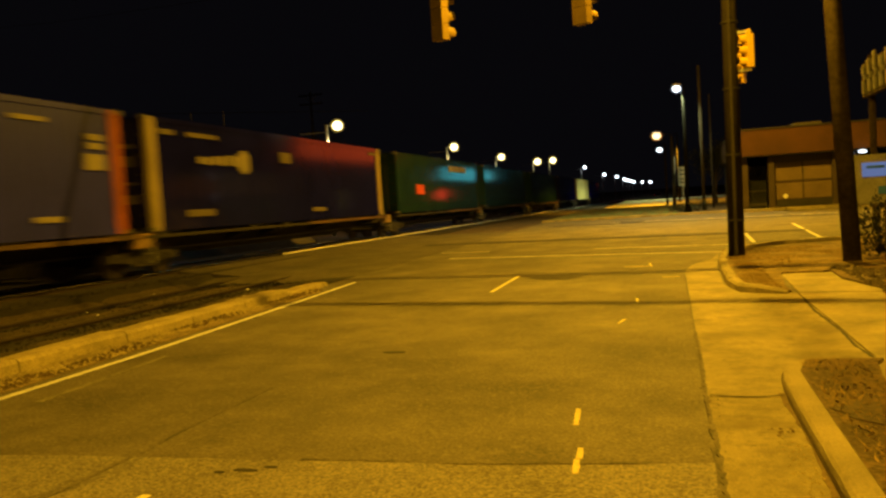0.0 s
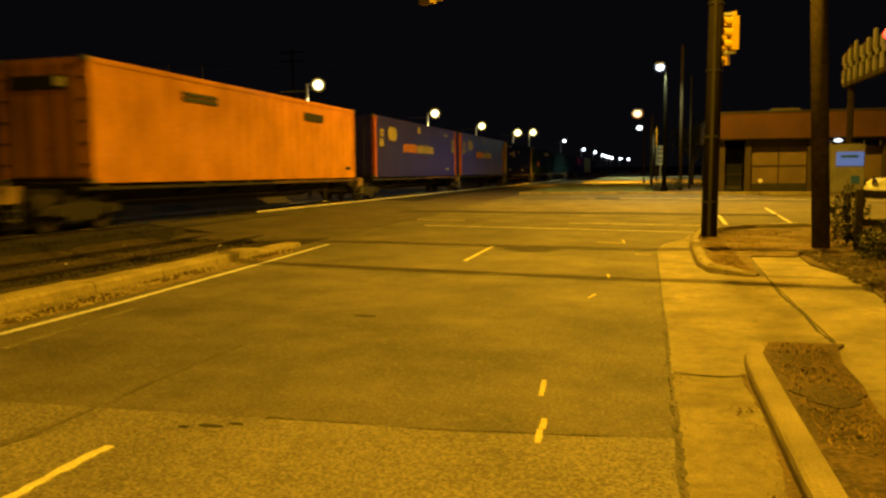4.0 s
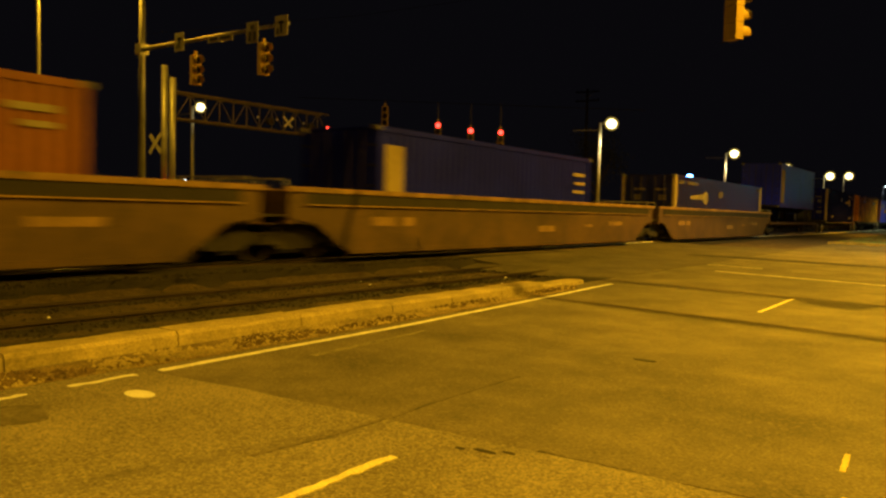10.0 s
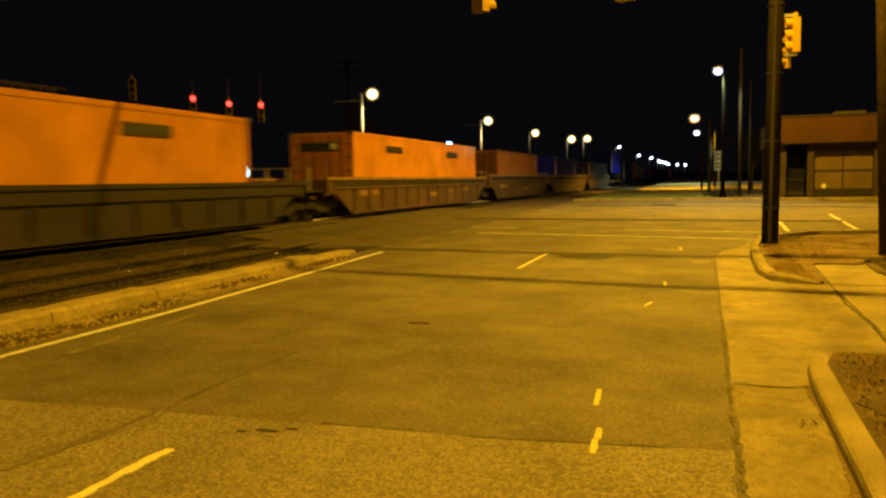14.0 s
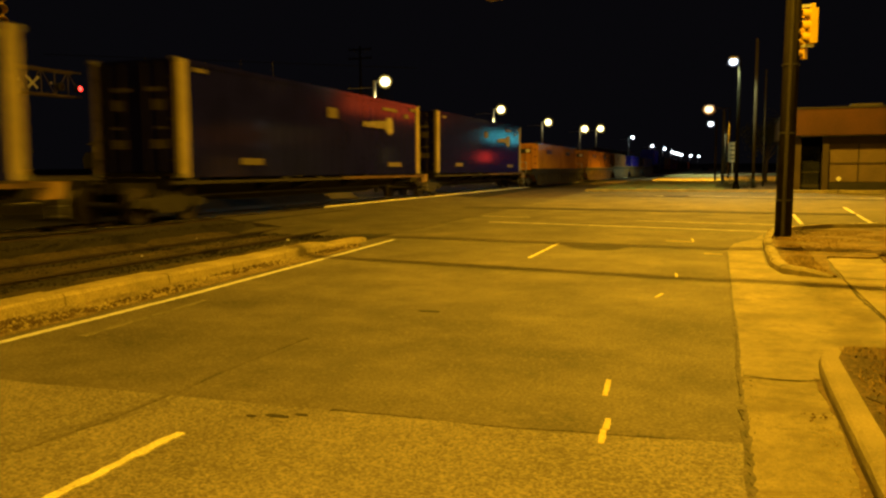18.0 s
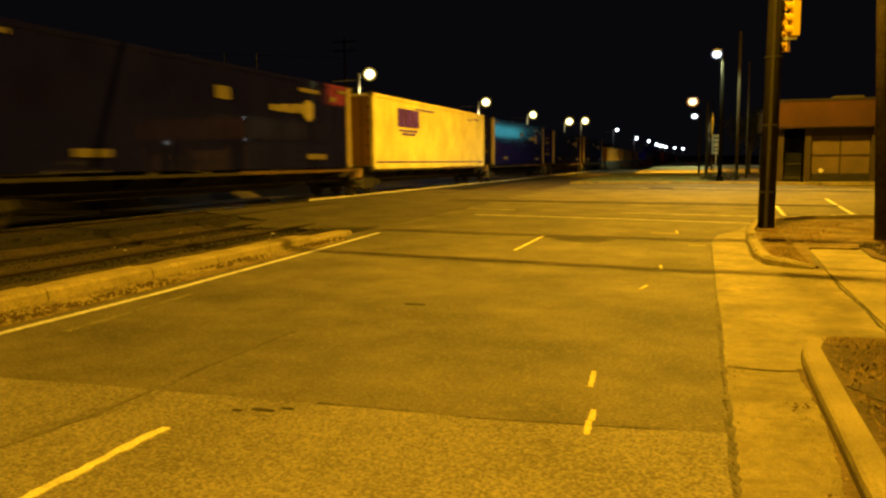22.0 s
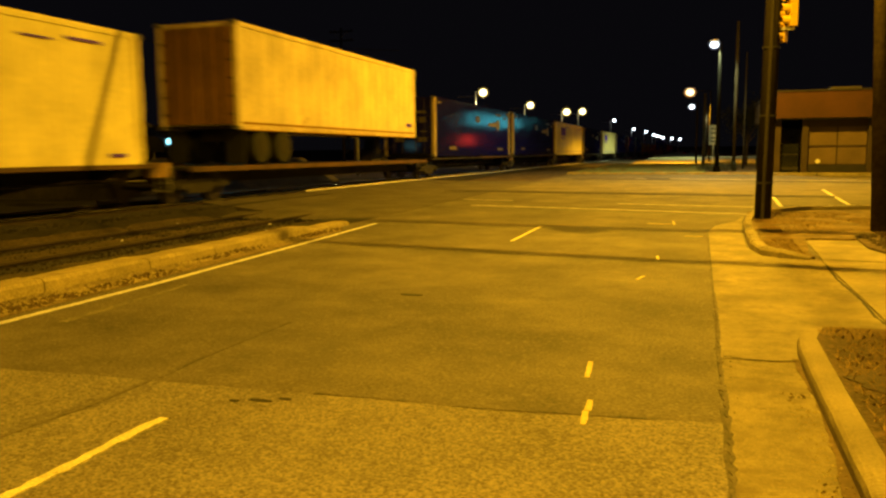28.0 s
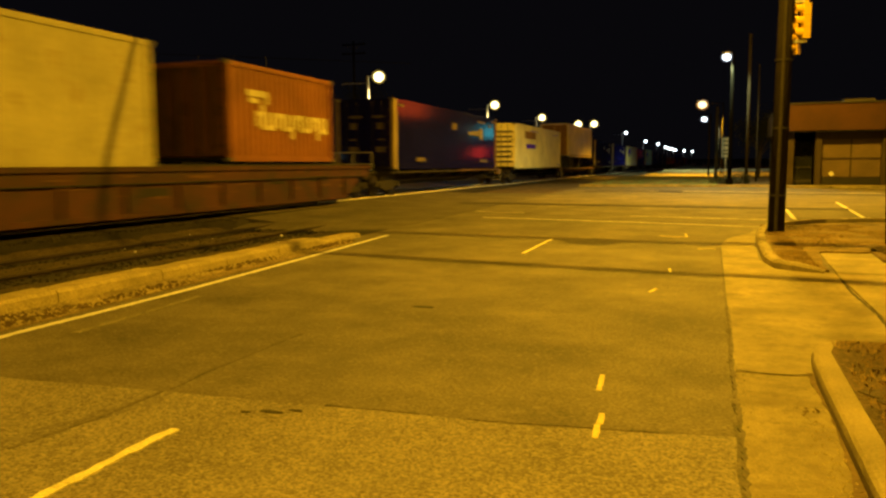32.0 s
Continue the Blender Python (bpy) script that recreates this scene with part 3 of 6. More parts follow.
def kerb_line(pts, width, height, label, side=1, gap=0.012, step=1.5, taper_end=False, taper_start=False, rough=0.006, mat=KERB):
    """Kerb stones end to end along a line; the line is the face's foot."""
    host = thing("kerb", label, "kerb", kind="structure")
    rnd = random.Random(len(pts) * 7 + int(width * 100))
    path = [Vector(p) for p in pts]
    for a, b in zip(path, path[1:]):
        n = max(1, round((b - a).length / step))
        d = (b - a) / n
        s = Vector((-d.y, d.x)).normalized() * side
        for k in range(n):
            p, q = a + d * k, a + d * (k + 1) - d.normalized() * gap
            h = height + rnd.uniform(-0.012, 0.008)
            if taper_end and (b - path[-1]).length < 0.01 and k == n - 1:
                h *= 0.55
            bm = bmesh.new()
            h0 = h * (0.35 if taper_start and k == 0 and (a - path[0]).length < 0.01 else 1)
            rings = []
            for i in range(5):
                u, hh = i / 4, h0 + (h - h0) * i / 4
                c = p + (q - p) * u
                chip = rough * (1.6 if i in (0, 4) else 1)
                prof = [(0, -0.05), (0.015, hh * 0.7), (0.045 + abs(rnd.gauss(0, chip)), hh - abs(rnd.gauss(0, chip))), (width + rnd.gauss(0, chip), hh - abs(rnd.gauss(0, chip)) * 0.7), (width, -0.05)]
                rings.append([bm.verts.new((*(c + s * w), z)) for w, z in prof])
            for lo, hi in zip(rings, rings[1:]):
                for i in range(5):
                    bm.faces.new((lo[i], lo[(i + 1) % 5], hi[(i + 1) % 5], hi[i]))
            bm.faces.new(rings[0]), bm.faces.new(rings[-1][::-1])
            part("kerb_stone", bm, mat, host)
    return host


def kerb_run(pts, width, height, label):
    """A poured kerb in one run, with a rounded and slightly chipped nose; the line is the face's foot."""
    host = thing("kerb", label, "kerb", kind="structure")
    rnd = random.Random(51)
    line = []
    for a, b in zip(pts, pts[1:]):
        n = max(1, int((Vector(b) - Vector(a)).length / 0.12))
        line += [Vector(a).lerp(Vector(b), k / n) for k in range(n)]
    line.append(Vector(pts[-1]))
    bm = bmesh.new()
    rings = []
    for k, p in enumerate(line):
        d = (line[min(k + 1, len(line) - 1)] - line[max(k - 1, 0)]).normalized()
        side = Vector((d.y, -d.x))
        chip = abs(rnd.gauss(0, 0.003))
        prof = [(0, -0.05), (0.006, height * 0.55), (0.014 + chip, height * 0.82), (0.034 + chip, height * 0.95 - chip), (0.06, height), (width - 0.012, height), (width, height - 0.012), (width, -0.05)]
        rings.append([bm.verts.new((*(p + side * w), z)) for w, z in prof])
    for lo, hi in zip(rings, rings[1:]):
        for i in range(7):
            bm.faces.new((lo[i], lo[i + 1], hi[i + 1], hi[i]))
    bm.faces.new(rings[0]), bm.faces.new(rings[-1])
    part("kerb_body", bm, KERB, host, smooth=False)


kerb_run([(0.74, -20), (0.74, 4.3), (0.742, 5.9), (0.755, 6.4), (0.78, 6.7), (0.82, 6.88), (0.89, 7.01), (1.0, 7.08)], 0.18, 0.12, "pale poured concrete kerb beside a dry lawn")
kerb_line([(1.02, 7.09), (1.3, 7.14), (1.62, 7.14)], 0.10, 0.10, "low concrete edging at the driveway", side=-1)
kerb_line([(1.5, 11.88), (1.1, 12.03), (0.86, 12.4), (0.78, 13.1), (0.80, 15.0), (0.86, 16.8), (1.02, 18.4), (1.3, 19.6), (2.2, 20.7), (4.0, 21.4), (9, 21.6)], 0.16, 0.14, "rounded concrete kerb round the corner island", side=-1, step=0.9, taper_start=True)
kerb_line([(-7.62, -12), (-7.22, 3.5), (-7.16, 9.0), (-7.06, 13.5), (-7.1, 15.4)], 0.38, 0.16, "broken weathered concrete kerb along the railway", side=1, step=1.6, gap=0.022, taper_end=True, rough=0.009, mat=KERB_OLD)
slab("lawn", [(0.9, -20), (0.9, 5.2), (0.91, 6.6), (1.0, 6.98), (1.1, 7.04), (1.6, 7.05)] + wavy([(1.52, 6.9), (1.44, 6.4), (1.43, 5.7), (1.36, 5.1), (1.42, 4.2), (1.45, 0), (1.45, -20)], 0.05, 41), -0.05, 0.125, EARTH, "narrow dry brown verge behind the kerb", "lawn")
joints([[(1.3, y), (1.3, y + 1.49), (2.7, y + 1.49), (2.7, y)] for y in (-9.3, -7.8, -6.3, -4.8, -3.3, -1.8, -0.3, 1.2, 2.7, 4.2, 5.7)], 0.1, CONCRETE, "walkway", "pale concrete walkway behind the verge")
slab("corner_verge", wavy([(1.72, 14.3), (1.66, 13.4), (1.56, 12.6), (1.58, 11.98)], 0.06, 44) + [(1.1, 12.2), (0.96, 12.6), (0.92, 13.5), (0.93, 15), (1.05, 17.5), (1.4, 19.3), (2.2, 20.4), (4.0, 21.2), (9, 21.4), (9, 14.95)] + wavy([(3.0, 14.9), (2.4, 14.5), (1.8, 14.45)], 0.05, 45), -0.05, 0.05, VERGE, "bare earth and dry grass on the corner island", "lawn")


def blades(name, areas, count, label, seed, mat, tall=0.09):
    """Many short grass blades over rectangles: x0, x1, y0, y1, z."""
    rnd = random.Random(seed)
    verts, faces = [], []
    total = sum((a[1] - a[0]) * (a[3] - a[2]) for a in areas)
    for x0, x1, y0, y1, z in areas:
        for _ in range(int(count * (x1 - x0) * (y1 - y0) / total)):
            x, y, a, h = rnd.uniform(x0, x1), rnd.uniform(y0, y1), rnd.uniform(0, 6.28), tall * rnd.uniform(0.4, 1.5)
            if noise.noise((x * 1.3, y * 1.3, seed)) < -0.15:
                continue
            c, s, lean = math.cos(a), math.sin(a), rnd.uniform(1.2, 2.4) * h
            k = len(verts)
            verts += [(x - 0.006 * s, y + 0.006 * c, z), (x + 0.006 * s, y - 0.006 * c, z), (x + lean * c, y + lean * s, z + h)]
            faces.append((k, k + 1, k + 2))
    me = bpy.data.meshes.new(name)
    me.from_pydata(verts, [], faces)
    me.materials.append(mat)
    tagged(new(name, me), label, "grass", kind="stuff")


slab("litter_bed", [(2.56, 14.93), (2.5, 13.4), (2.78, 12.0), (2.66, 9.2), (2.72, 5.0), (2.72, -12), (9, -12), (9, 14.93)], -0.05, 0.05, EARTH, "dark leaf litter bed beside the walk", "soil")
rnd = random.Random(43)
# Silt strip that also carries the shade of the kerb face in its colour.
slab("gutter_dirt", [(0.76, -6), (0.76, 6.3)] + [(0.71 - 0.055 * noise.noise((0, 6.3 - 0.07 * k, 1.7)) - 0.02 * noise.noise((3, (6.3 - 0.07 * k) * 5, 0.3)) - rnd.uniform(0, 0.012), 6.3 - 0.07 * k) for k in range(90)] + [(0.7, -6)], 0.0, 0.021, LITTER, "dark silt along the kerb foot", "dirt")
slab("leaf_patch", [(1.16 + 0.2 * math.cos(a) * (1 + 0.25 * math.sin(5 * a)), 5.42 + 0.24 * math.sin(a) * (1 + 0.2 * math.cos(4 * a))) for a in [k * 0.3142 for k in range(20)]], 0.1, 0.132, TIE_WOOD, "dark damp leaf patch on the verge", "dirt")
blades("lawn_grass", [(0.95, 1.4, -1, 7.0, 0.125), (1.1, 4.5, 15.0, 20, 0.05), (0.98, 1.5, 12.3, 15.0, 0.05)], 20000, "short dry brown grass", 3, GRASS, 0.022)
blades("verge_grass", [(-7.3, 0.2, 47.2, 70, 0.06)], 9000, "green turf across the junction", 4, GRASS, 0.12)


def stones(name, count, area, z, size, label, seed, mat, on=None):
    """Loose stones: small irregular eight-sided lumps in one mesh."""
    rnd = random.Random(seed)
    verts, faces = [], []
    x0, x1, y0, y1 = area
    for _ in range(count):
        x, y, r = rnd.uniform(x0, x1), rnd.uniform(y0, y1), size * rnd.uniform(0.4, 1.4)
        if on and noise.noise((x * 0.9, y * 0.7, seed)) < on:
            continue
        k = len(verts)
        zz = z(x, y) if callable(z) else z
        for dx, dy, dz in ((1, 0, 0), (0, 1, 0), (-1, 0, 0), (0, -1, 0), (0, 0, 0.8), (0, 0, -0.3)):
            verts.append((x + (dx + rnd.uniform(-0.35, 0.35)) * r, y + (dy + rnd.uniform(-0.35, 0.35)) * r, zz + (dz + rnd.uniform(0, 0.2)) * r))
        faces += [(k, k + 1, k + 4), (k + 1, k + 2, k + 4), (k + 2, k + 3, k + 4), (k + 3, k, k + 4)]
    me = bpy.data.meshes.new(name)
    me.from_pydata(verts, [], faces)
    me.materials.append(mat)
    tagged(new(name, me), label, "gravel", kind="stuff")


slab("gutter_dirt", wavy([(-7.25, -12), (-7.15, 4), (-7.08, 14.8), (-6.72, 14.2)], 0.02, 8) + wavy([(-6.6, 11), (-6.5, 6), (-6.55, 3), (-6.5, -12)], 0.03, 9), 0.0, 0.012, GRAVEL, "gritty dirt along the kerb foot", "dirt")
for area in ((-7.1, -6.55, -4, 9.5), (-7.05, -6.78, 9.5, 14.4)):
    stones("kerb_gravel", int(380 * (area[1] - area[0]) * (area[3] - area[2])), area, 0.012, 0.026, "loose pale gravel and grit along the kerb", 5, KERB_OLD, -0.2)
    stones("leaf_litter", int(400 * (area[1] - area[0]) * (area[3] - area[2])), area, 0.012, 0.03, "brown clumps of dead leaves along the kerb", 6, LITTER, -0.08)
stones("walk_litter", 3000, (2.65, 6.5, 6.0, 15.0), 0.05, 0.05, "dark fallen leaves on the soil bed", 16, TIE_WOOD, -0.1)
stones("gutter_grit", 420, (0.54, 0.74, 2.8, 5.4), 0.018, 0.008, "grit and litter in the gutter", 7, LITTER, -0.02)
stones("gutter_grit", 200, (0.56, 0.72, 2.8, 5.2), 0.018, 0.009, "pale grit in the gutter", 9, KERB_OLD, 0.0)
stones("gutter_grit", 90, (0.12, 0.3, 2.5, 8), 0.012, 0.009, "grit along the gutter joint", 8, TIE_WOOD, 0.05)

# ---- railway ----
def rail_z(y):
    return 0.21 - 0.007 * (max(y, -20) - 25)


def near_z(y):
    return 0.06 - 0.007 * (max(y, -20) - 8)


def bed():
    bm = bmesh.new()
    rows = []
    for y in [-480, -60, -20, 0, 17.9, 37.6, 60, 120, 250, 450]:
        m, n = rail_z(y), near_z(y)
        prof = [(-60, m - 0.2), (-22, m - 0.2), (-18, m - 0.2), (-15.6, m - 0.11), (-12.0, m - 0.11), (-11.5, n - 0.09), (-9.0, n - 0.09), (-8.2, min(n - 0.05, 0.1)), (-7.4, min(n - 0.04, 0.10))]
        rows.append([bm.verts.new((x, y, z)) for x, z in prof])
    for a, b in zip(rows, rows[1:]):
        for i in range(len(a) - 1):
            bm.faces.new((a[i], a[i + 1], b[i + 1], b[i]))
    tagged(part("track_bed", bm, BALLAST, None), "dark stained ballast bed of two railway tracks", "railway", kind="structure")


bed()
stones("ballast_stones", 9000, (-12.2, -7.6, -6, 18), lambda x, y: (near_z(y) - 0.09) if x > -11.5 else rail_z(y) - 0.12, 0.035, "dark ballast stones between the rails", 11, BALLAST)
stones("pale_stones", 16, (-11.9, -8.0, 2, 17), lambda x, y: near_z(y) - 0.06, 0.035, "a few pale stones on the ballast", 12, PAINT_WHITE)
rnd = random.Random(90)
for x0, x1, dz, what in ((-12.5, -11.35, 0.02, "brown dirt shoulder between the tracks"), (-10.75, -9.62, 0.012, "brown dirt between the rails"), (-9.15, -7.75, 0.012, "brown dirt behind the kerb")):
    bm = bmesh.new()
    rows = []
    for k in range(70):
        y = -6 + 0.33 * k
        z = (near_z(y) - 0.08 + dz) + (0.07 if x0 < -12 else 0.0)
        a, b = x0 + rnd.gauss(0, 0.06), x1 + rnd.gauss(0, 0.06)
        rows.append([bm.verts.new((a, y, z - 0.12)), bm.verts.new((a * 0.7 + b * 0.3, y, z + rnd.uniform(-0.01, 0.015))), bm.verts.new((a * 0.3 + b * 0.7, y, z + rnd.uniform(-0.01, 0.015))), bm.verts.new((b, y, z - 0.1))])
    for p, q in zip(rows, rows[1:]):
        for i in range(3):
            bm.faces.new((p[i], p[i + 1], q[i + 1], q[i]))
    tagged(part("track_dirt", bm, SHOULDER, None), what, "dirt", kind="structure")
RAIL = [(-0.07, -0.15), (0.07, -0.15), (0.07, -0.135), (0.012, -0.12), (0.012, -0.058), (0.037, -0.042), (0.037, -0.012), (0.033, -0.004), (0.022, 0.0), (-0.022, 0.0), (-0.033, -0.004), (-0.037, -0.012), (-0.037, -0.042), (-0.012, -0.058), (-0.012, -0.12), (-0.07, -0.135)]


def railway(label, x0, z_of, mat, ties, polished=False):
    host = thing("railway_track", label, "railway track", kind="structure")
    ys = [-480, -20, 0, 50, 150, 450]
    for x in (x0 + 0.7525, x0 - 0.7525):
        bm = bmesh.new()
        rows = [[bm.verts.new((x + u, y, z_of(y) + w)) for u, w in RAIL] for y in ys]
        n = len(RAIL)
        for a, b in zip(rows, rows[1:]):
            for i in range(n):
                bm.faces.new((a[i], a[(i + 1) % n], b[(i + 1) % n], b[i]))
        bm.faces.new(rows[0]), bm.faces.new(rows[-1])
        rail = part("rail", bm, mat, host)
        # Past y 24.5 the rail's highlight is painted as a pale band.
        for y_ends, steel in (((-20, 0, 24.5), RAIL_POLISHED), ((24.5, 50, 150, 450), RAIL_GLINT)) if polished else ():
            bm = bmesh.new()
            rows = [[bm.verts.new((x + u, y, z_of(y) + w)) for u, w in ((-0.03, -0.001), (-0.02, 0.003), (0.02, 0.003), (0.033, -0.001), (0.0395, -0.01), (0.0395, -0.048))] for y in y_ends]
            for a, b in zip(rows, rows[1:]):
                for i in range(5):
                    bm.faces.new((a[i], a[i + 1], b[i + 1], b[i]))
            part("running_band", bm, steel, rail, "polished running surface")
    bm = bmesh.new()
    box(bm, -1.3, 1.3, -0.11, 0.11, -0.17, 0)
    me = mesh_of("sleeper", bm, TIE_WOOD, 0.012)
    rnd = random.Random(int(-x0))
    for k in range(ties):
        y = -8 + 0.53 * k
        if y < 18:
            put("sleeper", me, host, pose(x0 + rnd.uniform(-0.04, 0.04), y, z_of(y) - 0.11 + rnd.uniform(-0.015, 0.01), 0, 0, rnd.uniform(-1.5, 1.5)))
    return host


railway("rusty unused railway track with wooden sleepers", -10.15, near_z, RAIL_RUST, 49)
railway("busy railway track with polished rail heads", -13.7, rail_z, RAIL_RUST, 49, True)
# asphalt strips beside the main rails at the crossing
for x0, x1 in ((-12.86, -11.0), (-14.36, -13.06), (-16.4, -14.55)):
    bm = bmesh.new()
    for y0, y1 in ((18.4, 24), (24, 30), (30, 36.9)):
        v = box(bm, x0, x1, y0 + 0.01, y1, -0.1, 0)
        for k in v[4:]:
            k.co.z = rail_z(k.co.y) - 0.05
            if k.co.x > -11.5:
                k.co.z = 0.014
    tagged(part("crossing_panel", bm, ASPHALT_DARK, None), "dark crossing panel beside the polished rail", "crossing panel", kind="structure")

# ---- far side of the junction ----
slab("far_verge", [(-7.4, 47), (0.3, 47), (0.3, 72), (-7.4, 72)], -0.2, 0.05, TURF, "green turf verge across the junction", "lawn")
slab("far_pavement", [(-6.6, 72.1), (0.6, 72.1), (0.6, 240), (-6.6, 240)], -1.5, -0.13, CONCRETE, "pale pavement strip in the distance", "pavement")
slab("far_lot", [(0.4, 46.6), (40, 46.6), (40, 120), (0.4, 120)], -0.7, 0.03, EARTH, "dark bare lot round the low building", "ground")
kerb_line([(-7.4, 46.7), (2.0, 46.5), (14, 44.5)], 0.2, 0.12, "kerb across the junction", side=1, step=3)

# ---- poles and lamps ----
def utility_pole(x, y, height, r, label, lean=(0, 0), mat=POLE_WOOD, conduit=True):
    host = thing("utility_pole", label, "utility pole", pose(x, y, 0.0))
    solid("pole", lambda bm: tube(bm, (0, 0, 0), (lean[0], lean[1], height), r, r * 0.78, 20), mat, host, smooth=True)
    if conduit:
        solid("conduit", lambda bm: tube(bm, (-r * 0.1, -r * 1.05, 0.05), (-r * 0.1 + lean[0] * 0.6, -r * 0.95 + lean[1] * 0.6, height * 0.6), 0.04, 0.04, 8), CHASSIS, host, "grimy conduit strapped to the pole")
        for z in (0.8, 2.2, 3.6, 5.0):
            solid("strap", lambda bm, z=z: tube(bm, (lean[0] * z / height, lean[1] * z / height, z), (lean[0] * z / height, lean[1] * z / height, z + 0.04), r * 1.06, r * 1.06, 20), IRON, host)
    return host


utility_pole(1.32, 18.1, 10.5, 0.17, "dark weathered utility pole on the corner island", (0.1, 0), POLE_DARK)
utility_pole(3.14, 15.85, 11.0, 0.16, "brown wooden utility pole beside the driveway", (-0.45, 0.0), conduit=False)


def luminaire(x, y, z, reach, label, glow, base=0.0, size=0.30, pole_mat=GALV, r=0.09, own_pole=True):
    """A street lamp: pole, arm and a flat head. reach: x and y of the arm."""
    host = thing("street_lamp", label, "street lamp", pose(x - reach[0], y - reach[1], base))
    h = z - base
    if own_pole:
        solid("pole", lambda bm: tube(bm, (0, 0, 0), (0, 0, h + 0.15), r, r * 0.6, 14), pole_mat, host, smooth=True)
        solid("base", lambda bm: tube(bm, (0, 0, 0), (0, 0, 0.35), r * 1.7, r * 1.5, 14), pole_mat, host)
    else:
        solid("bracket", lambda bm: box(bm, -0.1, 0.1, -0.1, 0.1, h - 0.2, h + 0.2), pole_mat, host)
    solid("arm", lambda bm: tube(bm, (0, 0, h + 0.05), (reach[0], reach[1], h + 0.12), 0.035, 0.03, 8), pole_mat, host)
    solid("housing", lambda bm: ball(bm, (reach[0], reach[1], h + size * 0.72), size * 1.0, size * 0.8, 0.10), GALV, host, smooth=True)
    shade = HALOS.get(glow.name)
    r = size * (0.78 if shade else 1.0)
    lens = solid("lens", lambda bm: ball(bm, (reach[0], reach[1], h), r, r * 0.9, r * 0.85, 16, 12), glow, host, "glowing lamp lens", smooth=True)
    # the lens's halo, painted as a larger dim shell
    if shade:
        solid("shade", lambda bm: ball(bm, (reach[0], reach[1], h), size * 1.1, size, size * 0.95, 20, 14), shade, lens, "frosted glowing shade", smooth=True)
    return host


luminaire(-0.54, 13.2, 9.42, (-3.34, -2.65), "sodium street lamp on a long arm of the utility pole", GLOW_LENS, size=0.2, own_pole=False)
# posts for the two unseen lamps, kept out of view
luminaire(1.3, -1.0, 8.62, (-2.9, 0), "tall street lamp with sodium light", GLOW_LENS, size=0.2)
luminaire(1.5, 34.0, 14.62, (-12.0, 0), "tall street lamp with sodium light", GLOW_LENS, size=0.2)
luminaire(0.64, 50.0, 7.47, (-0.35, 0), "dark post street lamp with cool white light", GLOW_COOL, size=0.29, pole_mat=CABLE, r=0.13)
luminaire(-1.1, 85.0, 6.95, (-2.0, 0), "street lamp with warm sodium light", GLOW_SODIUM, base=fall(85), size=0.54, r=0.10, pole_mat=POLE_DARK)
luminaire(-1.2, 116.0, 6.9, (-2.0, 0), "street lamp with white light", GLOW_COOL, base=fall(116), size=0.45, r=0.10, pole_mat=POLE_DARK)


def platform_lamp(x, y, z, size, label, glow=GLOW_WARM):
    host = thing("platform_lamp", label, "lamp post", pose(x, y, fall(y) - 0.1), "lamps along the railway platform")
    h = z - fall(y) + 0.1
    solid("post", lambda bm: tube(bm, (-0.75, 0, 0), (-0.75, 0, h + 0.1), 0.13, 0.10, 12), GALV, host, smooth=True)
    solid("arm", lambda bm: tube(bm, (-0.75, 0, h + 0.02), (0, 0, h + 0.1), 0.05, 0.05, 8), GALV, host)
    solid("crossbar", lambda bm: tube(bm, (-2.6, 0, h - 0.35), (-0.75, 0, h - 0.35), 0.03, 0.03, 6), GALV, host)
    shade = HALOS.get(glow.name)
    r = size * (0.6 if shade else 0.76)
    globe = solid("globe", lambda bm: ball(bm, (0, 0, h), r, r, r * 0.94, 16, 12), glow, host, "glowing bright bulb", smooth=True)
    # the bulb's halo, painted as a larger dim shell
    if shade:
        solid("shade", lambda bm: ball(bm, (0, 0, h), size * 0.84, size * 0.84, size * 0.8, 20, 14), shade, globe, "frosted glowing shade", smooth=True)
    return host


# Globes are larger than life to take in the lamps' bloom, most of all far off.
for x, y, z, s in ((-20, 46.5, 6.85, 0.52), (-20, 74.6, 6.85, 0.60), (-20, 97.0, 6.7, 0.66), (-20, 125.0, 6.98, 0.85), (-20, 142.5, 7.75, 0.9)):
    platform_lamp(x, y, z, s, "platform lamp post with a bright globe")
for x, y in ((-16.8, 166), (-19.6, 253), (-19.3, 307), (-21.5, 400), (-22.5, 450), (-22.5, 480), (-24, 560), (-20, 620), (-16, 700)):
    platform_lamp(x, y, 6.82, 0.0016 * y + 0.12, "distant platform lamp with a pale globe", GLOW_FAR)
for x, y, h, r in ((2.0, 52, 9.0, 0.11), (2.75, 56, 7.6, 0.06), (0.27, 62, 5.4, 0.12), (-0.3, 75, 5.5, 0.1)):
    utility_pole(x, y, h, r, "dark utility pole across the junction", mat=POLE_DARK, conduit=False)


